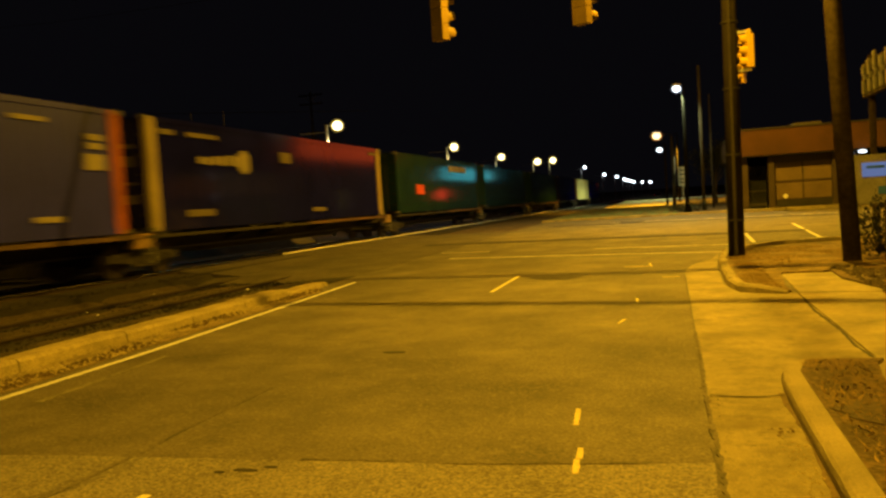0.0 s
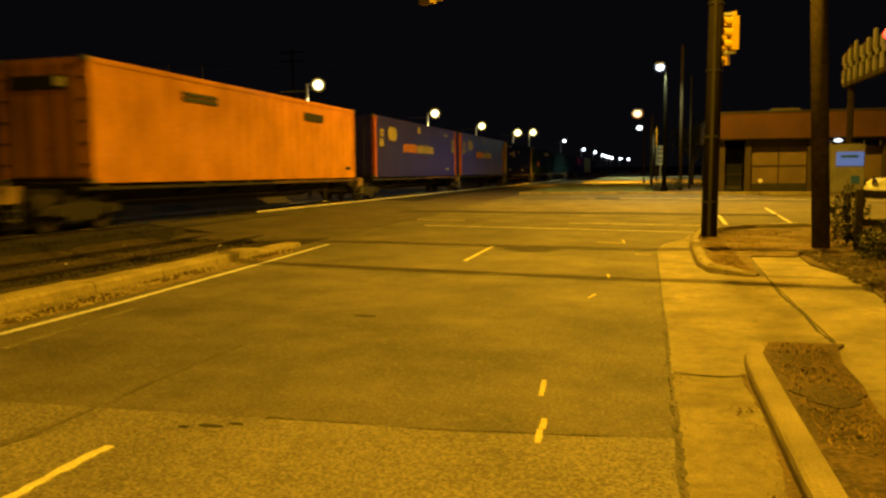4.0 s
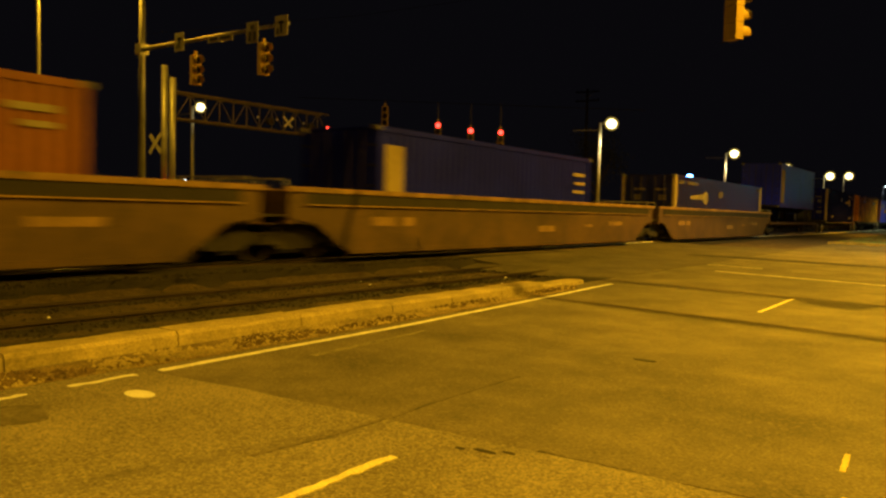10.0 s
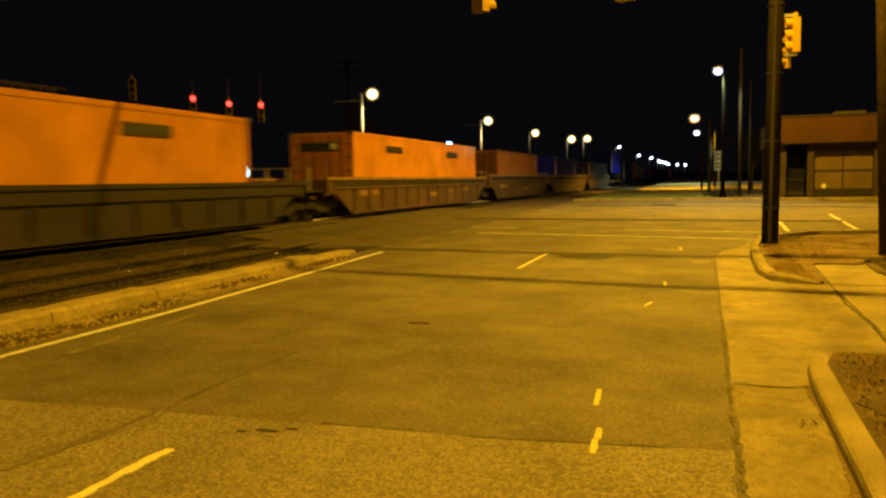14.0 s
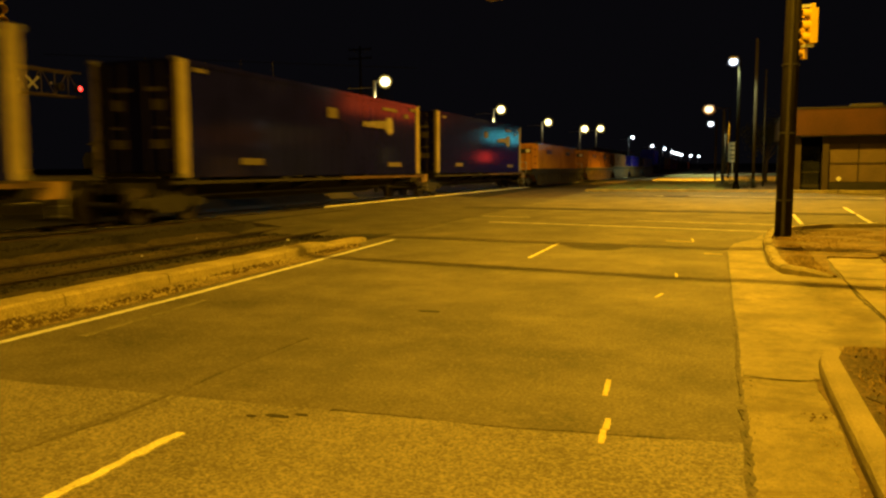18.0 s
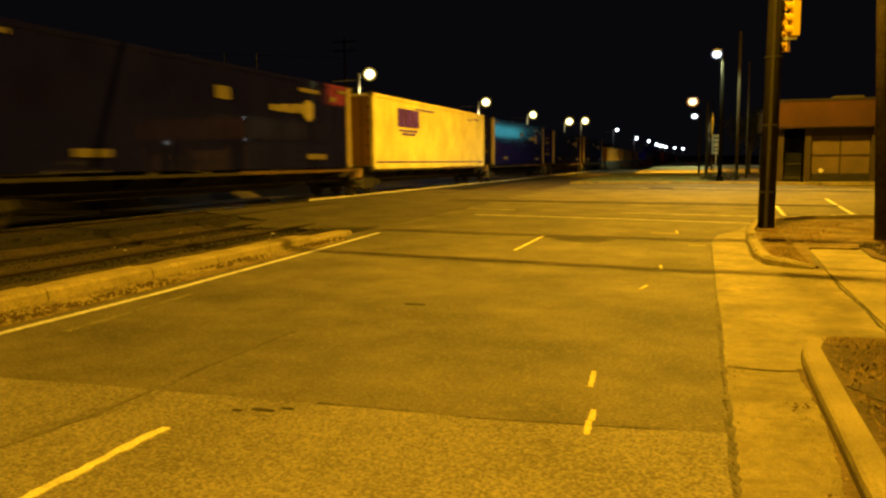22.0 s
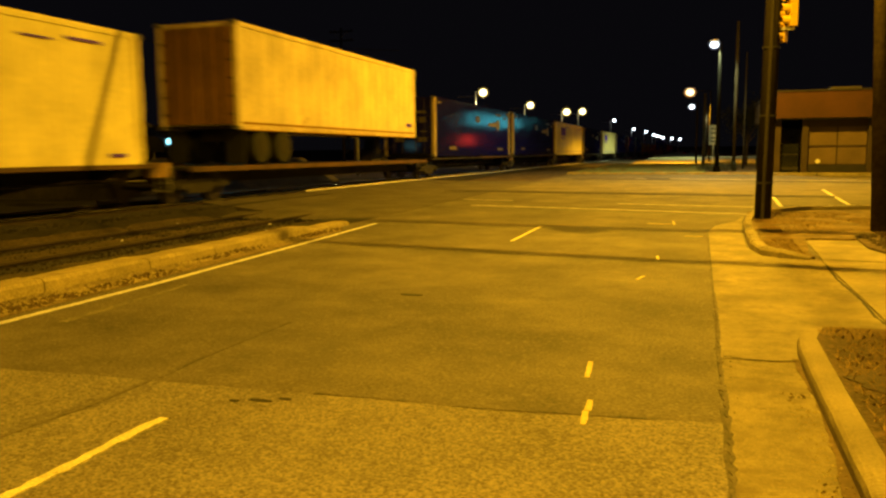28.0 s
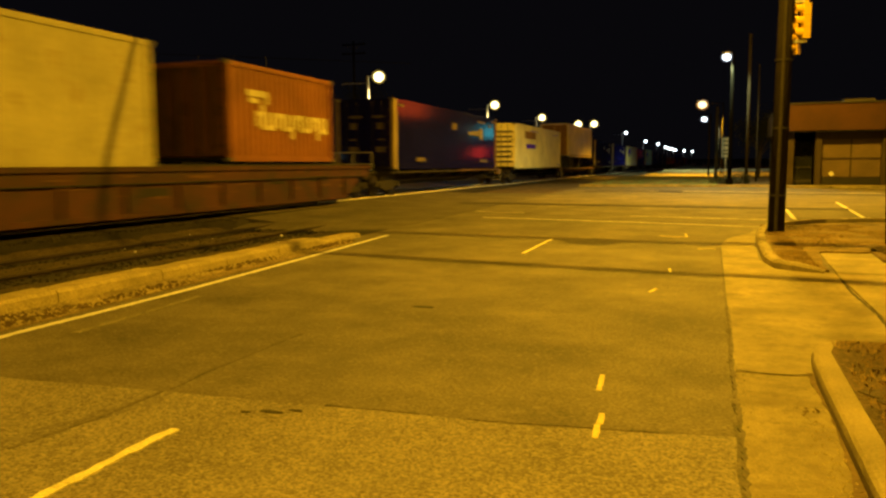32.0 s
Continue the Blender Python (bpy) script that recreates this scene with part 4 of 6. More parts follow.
def wire_pole(x, y, h):
    host = thing("utility_pole", "tall wooden wire pole with crossarms beyond the platform", "utility pole", pose(x, y, fall(y) - 0.1))
    solid("pole", lambda bm: tube(bm, (0, 0, 0), (0, 0, h), 0.17, 0.11, 12), POLE_WOOD, host, smooth=True)
    for z in (h - 0.4, h - 1.3):
        arm = solid("crossarm", lambda bm, z=z: box(bm, -1.3, 1.3, -0.06, 0.06, z, z + 0.14), POLE_WOOD, host, bevel=0.01)
        for k in (-1.15, -0.7, 0.7, 1.15):
            solid("insulator", lambda bm, z=z, k=k: tube(bm, (k, 0, z + 0.14), (k, 0, z + 0.3), 0.05, 0.03, 8), GLASS_DARK, arm)
    solid("brace", lambda bm: [tube(bm, (0, -0.08, h - 1.0), (e * 0.7, -0.08, h - 0.4), 0.02, 0.02, 6) for e in (-1, 1)], GALV, host)


wire_pole(-35, 75, 14)


def post_sign(x, y):
    host = thing("street_sign", "pale street sign on a thin post across the junction", "sign", pose(x, y, fall(y)))
    solid("post", lambda bm: tube(bm, (0, 0, 0), (0, 0, 3.0), 0.035, 0.035, 8), GALV, host)
    solid("panel", lambda bm: box(bm, -0.3, 0.3, -0.03, -0.01, 1.7, 3.1), SIGN_DULL, host, bevel=0.005)
    for z in (1.9, 2.15, 2.5, 2.8):
        solid("bar", lambda bm: box(bm, -0.2, 0.2, -0.036, -0.031, z, z + 0.1), SIGN_BLACK, host)


post_sign(0.9, 60)

# ---- traffic signals ----
def signal_head(host, x, y, z, turn, lit=None, name="signal_head", mat=SIGNAL_SHADED, size=1.0):
    """Three sections with visors, hanging at (x, y, z) by its foot; it faces -y before the turn."""
    m = pose(x, y, z, 0, 0, turn) @ Matrix.Diagonal((size, size, size, 1))
    head = put(name, mesh_of(name, SIGNAL_BOX.copy(), mat), host, m)
    for k in range(3):
        zz = 0.19 + 0.345 * k
        put("visor", VISOR[mat.name], head, pose(0, -0.11, zz))
        put("lens", LENS_RED if lit == k else LENS_OFF, head, pose(0, -0.115, zz))
    return head


def visor_mesh(mat):
    bm = bmesh.new()
    n = 14
    for r in (0.15,):
        ring = [[bm.verts.new((r * math.cos(a), y if math.sin(a) > -0.6 else y * 0.25, r * math.sin(a))) for a in [2 * math.pi * k / n for k in range(n)]] for y in (0, -0.24)]
        inner = [[bm.verts.new((0.94 * v.co.x, v.co.y, 0.94 * v.co.z)) for v in rr] for rr in ring]
        for k in range(n):
            j = (k + 1) % n
            bm.faces.new((ring[0][k], ring[0][j], ring[1][j], ring[1][k]))
            bm.faces.new((inner[0][k], inner[0][j], inner[1][j], inner[1][k]))
            bm.faces.new((ring[1][k], ring[1][j], inner[1][j], inner[1][k]))
    return mesh_of("visor", bm, mat)


def lens_mesh(mat):
    bm = bmesh.new()
    ball(bm, (0, 0, 0), 0.13, 0.03, 0.13, 12, 6)
    return mesh_of("lens", bm, mat, smooth=True)


SIGNAL_BOX = bmesh.new()
for k in range(3):
    box(SIGNAL_BOX, -0.17, 0.17, -0.11, 0.09, 0.02 + 0.345 * k, 0.355 + 0.345 * k)
box(SIGNAL_BOX, -0.05, 0.05, -0.05, 0.05, 1.05, 1.2)
VISOR = {m.name: visor_mesh(m) for m in (SIGNAL_YELLOW, SIGNAL_SHADED)}
LENS_OFF, LENS_RED = lens_mesh(LENS_DARK), lens_mesh(GLOW_RED)


def plate(host, x, z, w, h, bars, y=-0.06):
    p = solid("sign_plate", lambda bm: box(bm, x - w / 2, x + w / 2, y - 0.02, y, z - h / 2, z + h / 2), SIGN_WHITE, host, "white sign plate with black bars")
    for a, b, c, d in bars:
        solid("bar", lambda bm: box(bm, x + a * w, x + b * w, y - 0.026, y - 0.021, z + c * h, z + d * h), SIGN_BLACK, p)
    solid("bracket", lambda bm: box(bm, x - 0.03, x + 0.03, y, y + 0.1, z - 0.12, z + 0.12), GALV, host)


ARROW = ((-0.08, 0.08, -0.35, 0.25), (-0.22, 0.22, 0.1, 0.22), (-0.35, -0.2, -0.4, -0.1))
TWO = ((-0.32, -0.08, -0.4, 0.05), (0.08, 0.32, -0.4, 0.05), (-0.15, 0.15, 0.15, 0.35))


def span_near():
    host = thing("span_wire_signal", "thick span wire over the street with two yellow signal heads", "traffic signal", pose(0, 0, 0))
    def bundle(bm):
        pts = [(7.5, 12.95, 6.45), (3.0, 13.58, 6.25), (-1.33, 14.1, 6.12), (-4.0, 14.46, 6.1), (-8.2, 15.05, 6.2), (-14, 15.9, 6.5), (-26.3, 17.75, 7.6)]
        for p, q in zip(pts, pts[1:]):
            tube(bm, p, q, 0.075 if p[0] > -3.9 else 0.004, 0.075 if p[0] > -3.9 else 0.004, 8)
        # A second run above, added to widen the cable's shadow.
        for p, q in zip(pts[:3], pts[1:4]):
            tube(bm, (p[0], p[1], p[2] + 0.22), (q[0], q[1], q[2] + 0.22), 0.06, 0.06, 8)
    solid("lashed_cable", bundle, CABLE, host, "thick lashed dark cable")
    solid("pole", lambda bm: tube(bm, (7.5, 12.95, 0), (7.5, 12.95, 7.0), 0.16, 0.13, 14), POLE_WOOD, host)
    # Unseen wire, its course bent to fit a shadow line on road and train.
    solid("messenger_wire", lambda bm: [tube(bm, p, q, 0.042, 0.042, 6) for p, q in zip([(7.5, 11.41, 6.9), (0, 12.74, 7.2), (-3.35, 13.29, 7.22)], [(0, 12.74, 7.2), (-3.35, 13.29, 7.22), (-14, 16.7, 7.25)])], CABLE, host, "thin dark messenger wire")
    signal_head(host, -4.0, 14.46, 4.62, 150, size=0.86)
    signal_head(host, -1.33, 14.1, 4.52, 150, size=0.86)
    for x, y, z in ((-4.0, 14.46, 5.6), (-1.33, 14.1, 5.5)):
        solid("hanger", lambda bm, x=x, y=y, z=z: tube(bm, (x, y, z), (x, y, 6.1), 0.025, 0.025, 6), IRON, host)
    solid("name_plate", lambda bm: box(bm, -4.95, -3.3, 14.36, 14.40, 5.80, 6.02), SIGN_BLACK, host, "dark street name plate hung on the wire")


span_near()


def side_signal():
    host = thing("side_signal", "yellow traffic signal heads bracketed to the corner pole", "traffic signal", pose(1.32, 18.1, 0))
    solid("bracket", lambda bm: (prism(bm, [(0, 3.96), (0.46, 3.96), (0.46, 4.02), (0.06, 4.02), (0.06, 4.76), (0.46, 4.76), (0.46, 4.82), (0, 4.82)], "y", -0.02, 0.02)), GALV, host)
    signal_head(host, 0.41, 0.0, 4.02, -70, mat=SIGNAL_YELLOW, size=0.68)
    signal_head(host, 0.23, 0.12, 3.72, -35, mat=SIGNAL_YELLOW, size=0.62)


side_signal()


def mast_far():
    host = thing("signal_mast_arm", "lit signal mast arm beyond the tracks with two heads and signs", "traffic signal", pose(-26.4, 17.8, 0.1))
    solid("mast", lambda bm: tube(bm, (0, 0, 0), (0, 0, 11.5), 0.15, 0.10, 16), GALV, host, smooth=True)
    solid("base", lambda bm: tube(bm, (0, 0, 0), (0, 0, 0.3), 0.32, 0.30, 16), GALV, host)
    solid("arm", lambda bm: tube(bm, (0, 0, 6.95), (7.75, 0, 7.08), 0.09, 0.05, 12), GALV, host, smooth=True)
    solid("clamp", lambda bm: box(bm, -0.17, 0.17, -0.18, 0.18, 6.75, 7.15), GALV, host)
    signal_head(host, 3.2, -0.05, 5.4, 80, mat=SIGNAL_YELLOW)
    signal_head(host, 6.65, -0.05, 5.5, 80, mat=SIGNAL_YELLOW)
    plate(host, 2.4, 6.98, 0.52, 0.64, ARROW, -0.12)
    plate(host, 6.2, 6.92, 0.56, 0.68, TWO, -0.12)
    plate(host, 7.55, 7.0, 0.58, 0.64, ARROW, -0.12)
    plate(host, 4.6, 6.9, 1.3, 0.24, ((-0.42, -0.1, -0.2, 0.2), (0.0, 0.4, -0.2, 0.2)), -0.12)


mast_far()
luminaire(-28.3, 17.0, 13.0, (3.0, 0.5), "tall pale lamp pole beyond the tracks", GLOW_SODIUM, size=0.2, r=0.10)


def hanging_signals():
    host = thing("span_wire_signal", "span wire with red traffic signals beyond the crossing", "traffic signal", pose(-24.5, 34.2, 0))
    solid("span_wire", lambda bm: (tube(bm, (-6, -4.3, 7.0), (9, 6.2, 6.8), 0.015, 0.015, 6)), CABLE, host)
    for x, y, z, lit in ((0, 0, 4.85, 2), (1.45, 0.95, 4.6, 2), (2.75, 1.85, 4.55, 2), (-2.2, -1.75, 5.6, None)):
        signal_head(host, x, y, z, 35, lit)
        solid("hanger", lambda bm, x=x, y=y, z=z: tube(bm, (x, y, z + 1.1), (x, y, 6.95), 0.02, 0.02, 6), IRON, host)


hanging_signals()


def cantilever():
    host = thing("crossing_cantilever", "railway crossing cantilever with lattice arm and red flasher", "crossing signal", pose(-31, 22.3, 0.6))
    for dx in (-0.35, 0.25):
        solid("post", lambda bm, dx=dx: tube(bm, (dx, 0, 0), (dx, 0, 6.6 - dx), 0.15, 0.15, 12), GALV, host, smooth=True)
    for z in (4.55, 5.75):
        for dx in (-0.3, 0.3):
            solid("chord", lambda bm, z=z, dx=dx: tube(bm, (dx, 0.1, z), (dx, 10.1, z), 0.05, 0.05, 8), LATTICE, host)
    for k in range(12):
        solid("lattice", lambda bm, k=k: (tube(bm, (0.3, 0.1 + k * 0.83, 4.55), (0.3, 0.1 + k * 0.83, 5.75), 0.025, 0.025, 6), tube(bm, (0.3, 0.1 + k * 0.83, 4.55 + 1.2 * (k % 2)), (0.3, 0.93 + k * 0.83, 5.75 - 1.2 * (k % 2)), 0.02, 0.02, 6)), LATTICE, host)
    for y, lit in ((9.7, True), (8.5, False), (5.6, False)):
        head = solid("flasher", lambda bm, y=y: tube(bm, (0.35, y, 4.95), (0.62, y, 4.95), 0.17, 0.21, 14), IRON, host)
        solid("lamp", lambda bm, y=y: ball(bm, (0.62, y, 4.95), 0.04, 0.13, 0.12), GLOW_RED if lit else LENS_DARK, head, smooth=True)
    cross = solid("crossbuck", lambda bm: (box(bm, -0.6, 0.6, -0.02, 0.0, -0.1, 0.1)), SIGN_WHITE, host)
    cross.matrix_basis = pose(-0.7, -0.2, 3.4, 0, 45, 0)
    cross = solid("crossbuck", lambda bm: (box(bm, -0.6, 0.6, -0.02, 0.0, -0.1, 0.1)), SIGN_WHITE, host)
    cross.matrix_basis = pose(-0.7, -0.23, 3.4, 0, -45, 0)
    for turn in (40, -40):
        cross = solid("crossbuck", lambda bm: box(bm, 0.0, 0.02, -0.42, 0.42, -0.06, 0.06), SIGN_WHITE, host, "small white crossbuck on the arm")
        cross.matrix_basis = pose(0.36 + 0.001 * turn, 7.0, 5.05, turn, 0, 0)
    for y in (4.9, 6.2, 8.1):
        solid("reflector", lambda bm, y=y: tube(bm, (0.36, y, 5.1), (0.40, y, 5.1), 0.06, 0.06, 10), SIGN_WHITE, host)
    solid("gate_lamp", lambda bm: ball(bm, (0.2, -0.3, 1.2), 0.12, 0.12, 0.12), GLOW_RED, host, smooth=True)


cantilever()
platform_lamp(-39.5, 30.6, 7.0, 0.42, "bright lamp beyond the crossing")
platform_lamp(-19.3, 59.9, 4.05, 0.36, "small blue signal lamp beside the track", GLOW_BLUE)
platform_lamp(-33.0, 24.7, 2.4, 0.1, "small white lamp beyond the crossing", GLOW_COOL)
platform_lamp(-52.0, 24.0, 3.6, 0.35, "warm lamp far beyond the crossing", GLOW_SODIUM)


def shed():
    host = thing("trackside_shed", "grey gabled shed beyond the tracks", "shed", pose(-33.5, 39.5, -0.1, 0, 0, 38))
    solid("wall", lambda bm: box(bm, -2.2, 2.2, -3, 3, 0, 3.1), GREY, host)
    solid("roof", lambda bm: prism(bm, [(-2.5, 3.0), (2.5, 3.0), (0, 4.3)], "y", -3.2, 3.2), ROOFING, host)
    solid("door", lambda bm: box(bm, -0.5, 0.5, -3.05, -3.0, 0, 2.1), IRON, host)


shed()


def canopy():
    host = thing("platform_canopy", "low lit platform canopy beside the railway", "canopy", pose(-20.5, 150, fall(150)))
    solid("roof", lambda bm: prism(bm, [(-2, 4.6), (0, 4.3), (2, 4.6), (2, 4.85), (0, 4.5), (-2, 4.85)], "y", -24, 34), PLASTER, host)
    for k in range(8):
        solid("column", lambda bm, k=k: tube(bm, (0, -22 + 7.5 * k, 0), (0, -22 + 7.5 * k, 4.4), 0.12, 0.12, 8), GALV, host)


canopy()

# ---- low building, sign, fence, cars ----
def low_building():
    host = thing("low_building", "low closed shop with brown fascia and boarded front", "building", pose(0, 46.0, 0.03))
    for x0, x1 in ((3.75, 4.1), (5.15, 5.45), (8.3, 8.7), (12.0, 12.4)):
        solid("pier", lambda bm, x0=x0, x1=x1: box(bm, x0, x1, 0.0, 0.5, 0, 2.9), PLASTER, host, bevel=0.01)
    solid("wall", lambda bm: (box(bm, 3.8, 4.0, 0.5, 14, 0, 2.9), box(bm, 12.1, 12.3, 0.5, 14, 0, 2.9), box(bm, 4.0, 12.1, 13.8, 14, 0, 2.9)), PLASTER, host)
    solid("fascia", lambda bm: box(bm, 3.6, 12.45, -0.45, 14.1, 2.95, 4.32), BRICK, host, bevel=0.015)
    solid("fascia_cap", lambda bm: box(bm, 3.55, 12.5, -0.5, 14.15, 4.32, 4.40), IRON, host)
    solid("soffit", lambda bm: box(bm, 3.65, 12.4, -0.4, 14.0, 2.90, 2.95), IRON, host)
    solid("roof_vent", lambda bm: box(bm, 6.7, 8.2, 2, 3.2, 4.4, 4.68), ROOFING, host, bevel=0.02)
    solid("low_wall", lambda bm: box(bm, 5.45, 8.3, 0.25, 0.45, 0, 0.5), IRON, host)
    for k in range(2):
        for j in range(2):
            solid("board", lambda bm, k=k, j=j: box(bm, 5.47 + 1.42 * k, 6.86 + 1.42 * k, 0.3, 0.36, 0.52 + 1.0 * j, 1.5 + 1.0 * j), BOARD, host, bevel=0.008)
    solid("batten", lambda bm: (box(bm, 5.45, 8.3, 0.25, 0.30, 1.46, 1.53), box(bm, 6.84, 6.91, 0.25, 0.3, 0.5, 2.5)), POLE_WOOD, host)
    solid("lintel", lambda bm: box(bm, 5.45, 8.3, 0.25, 0.45, 2.52, 2.9), PLASTER, host)
    door = solid("door", lambda bm: box(bm, 4.15, 5.1, 0.9, 0.95, 0, 2.4), GLASS_DARK, host, "dark glass entrance door")
    solid("door_rail", lambda bm: box(bm, 4.15, 5.1, 0.86, 0.9, 1.0, 1.06), IRON, door)
    solid("kick_plate", lambda bm: box(bm, 4.15, 5.1, 0.86, 0.9, 0.2, 0.36), IRON, door)
    solid("shop_window", lambda bm: box(bm, 8.7, 12.0, 0.6, 0.65, 0.5, 2.8), GLASS_DARK, host)
    solid("mullion", lambda bm: [box(bm, 8.7 + 0.8 * k, 8.76 + 0.8 * k, 0.54, 0.6, 0.5, 2.8) for k in range(5)], GALV, host)
    solid("side_board", lambda bm: box(bm, 11.1, 12.0, 0.5, 0.58, 0.7, 2.5), BOARD, host)
    solid("step", lambda bm: box(bm, 3.6, 8.5, -1.2, 0.0, -0.03, 0.1), CONCRETE, host)


low_building()


def reflected_panes(x, y, z, panes, height, glow, label, kind="sign", gap=0.5):
    """An added row of glowing panes along the street on a dark backing and posts; it shines towards the railway."""
    length = sum(panes) + gap * (len(panes) - 1)
    g = fall(y)
    host = thing("reflected_panes", label, kind, pose(x, y, g))
    solid("backing", lambda bm: box(bm, 0.004, 0.12, -length / 2 - 0.2, length / 2 + 0.2, z - g - 0.15, z - g + height + 0.15), IRON, host)
    at = -length / 2
    for k, w in enumerate(panes):
        solid("pane", lambda bm, at=at, w=w, k=k: box(bm, -0.05, 0.0, at, at + w, z - g, z - g + height * (1 - 0.18 * (k % 3 == 1))), glow, host, "lit pane", bevel=0.01)
        at += w + gap
    for e in (-1, 1):
        solid("post", lambda bm, e=e: tube(bm, (0.07, e * length * 0.4, 0), (0.07, e * length * 0.4, z - g), 0.09, 0.09, 10), IRON, host)


# Unseen panels, added only for the coloured reflections on the box sides.
reflected_panes(100.0, 297.0, 20.6, [29.0, 30.0, 29.0], 8.6, GLOW_REFLECTED_RED, "long red lit roofline sign far beyond the street", gap=1.0)
reflected_panes(14.0, 155.0, 5.6, [1.3, 1.8, 1.4, 1.9, 1.2, 1.8, 1.6, 1.3, 1.9, 1.5, 1.8], 2.3, GLOW_REFLECTED_TEAL, "row of teal lit panes far behind the low building", gap=2.1)


# Unseen red oval added for its reflection, stretched against foreshortening.
def reflected_disc():
    host = thing("reflected_disc", "oval red lit sign far behind the low building", "sign", pose(14.0, 134.0, fall(134)))
    solid("disc", lambda bm: prism(bm, [(2.4 * math.cos(k * 0.2244), 3.5 + 1.0 * math.sin(k * 0.2244)) for k in range(28)], "x", -0.06, 0), GLOW_DISC, host, "lit red disc")
    solid("rim", lambda bm: prism(bm, [(2.6 * math.cos(k * 0.2244), 3.5 + 1.15 * math.sin(k * 0.2244)) for k in range(28)], "x", 0.004, 0.12), IRON, host)
    solid("post", lambda bm: tube(bm, (0.1, 0, 0), (0.1, 0, 2.3), 0.1, 0.1, 10), IRON, host)


reflected_disc()
for x, z in ((3.62, 4.3), (3.58, 2.9)):
    platform = solid("wall_lamp", lambda bm, x=x, z=z: ball(bm, (x, 45.4, z), 0.08, 0.08, 0.08), GLOW_SMALL, None, smooth=True)
    tagged(platform, "small white wall lamp on the building", "lamp")
tagged(solid("wall_lamp", lambda bm: ball(bm, (9.6, 45.3, 2.8), 0.22, 0.12, 0.1), GLOW_SMALL, None, smooth=True), "small white lamp under the fascia", "lamp")


def yard_marker():
    host = thing("yard_marker", "white marker plate on a stub before the building", "marker", pose(5.75, 44.5, 0))
    solid("stub", lambda bm: tube(bm, (0, 0, 0), (0, 0, 0.7), 0.02, 0.02, 8), IRON, host)
    ob = solid("plate", lambda bm: box(bm, -0.1, 0.1, -0.02, 0.0, -0.1, 0.1), SIGN_WHITE, host)
    ob.matrix_basis = pose(0, -0.05, 0.75, 0, 45, 0)


yard_marker()


def board_sign():
    host = thing("board_sign", "long brown board sign with pale raised letters on posts", "sign", pose(5.4, 22.3, 0))
    solid("board", lambda bm: box(bm, -0.06, 0.06, -3.2, 2.7, 3.75, 4.7), POLE_WOOD, host, bevel=0.02)
    rnd = random.Random(5)
    for k in range(9):
        y = 2.35 - 0.62 * k
        solid("letter_bar", lambda bm, y=y, k=k: (box(bm, -0.12, -0.06, y - 0.1, y + 0.1, 3.85, 4.62 + 0.12 * (k % 3)), box(bm, -0.12, -0.06, y - 0.24, y + 0.1, 4.2, 4.36)), SIGN_DULL, host, bevel=0.01)
    for y in (2.3, -2.8):
        solid("post", lambda bm, y=y: tube(bm, (0.1, y, 0), (0.1, y, 4.9), 0.09, 0.09, 10), POLE_WOOD, host)
    solid("red_lamp", lambda bm: ball(bm, (-0.16, -1.9, 4.55), 0.05, 0.14, 0.1), GLOW_RED, host, smooth=True)
    solid("white_lamp", lambda bm: (ball(bm, (-0.16, -2.2, 4.42), 0.05, 0.12, 0.08), ball(bm, (-0.16, -2.5, 4.6), 0.05, 0.08, 0.06)), GLOW_FAR, host, smooth=True)


board_sign()


def cabinet_sign():
    host = thing("cabinet_sign", "white cabinet sign with a lit blue panel", "sign", pose(4.86, 22, 0))
    solid("cabinet", lambda bm: box(bm, -0.42, 0.42, -0.12, 0.12, 0.85, 2.1), SIGN_DULL, host, bevel=0.03)
    solid("panel", lambda bm: box(bm, -0.25, 0.38, -0.14, -0.12, 1.55, 1.9), GLOW_SIGN, host, "lit blue panel")
    solid("bars", lambda bm: (box(bm, -0.15, 0.25, -0.146, -0.141, 1.75, 1.82), box(bm, 0.1, 0.3, -0.135, -0.125, 1.1, 1.3)), SIGN_BLUE, host)
    for x in (-0.3, 0.3):
        solid("leg", lambda bm, x=x: tube(bm, (x, 0, 0), (x, 0, 0.86), 0.04, 0.04, 8), GALV, host)


cabinet_sign()


def fence():
    host = thing("fence", "dark wooden post and rail fence beside the driveway", "fence", pose(3.65, 15.4, 0))
    for k in range(6):
        solid("post", lambda bm, k=k: box(bm, 0.9 * k - 0.06, 0.9 * k + 0.06, 0.2 * k - 0.06, 0.2 * k + 0.06, 0, 1.15), POLE_DARK, host, bevel=0.01)
    for z in (0.5, 1.0):
        solid("rail", lambda bm, z=z: prism(bm, [(0, 0), (4.5, 1.0), (4.5, 1.05), (0, 0.05)], "z", z, z + 0.12), POLE_DARK, host)


fence()


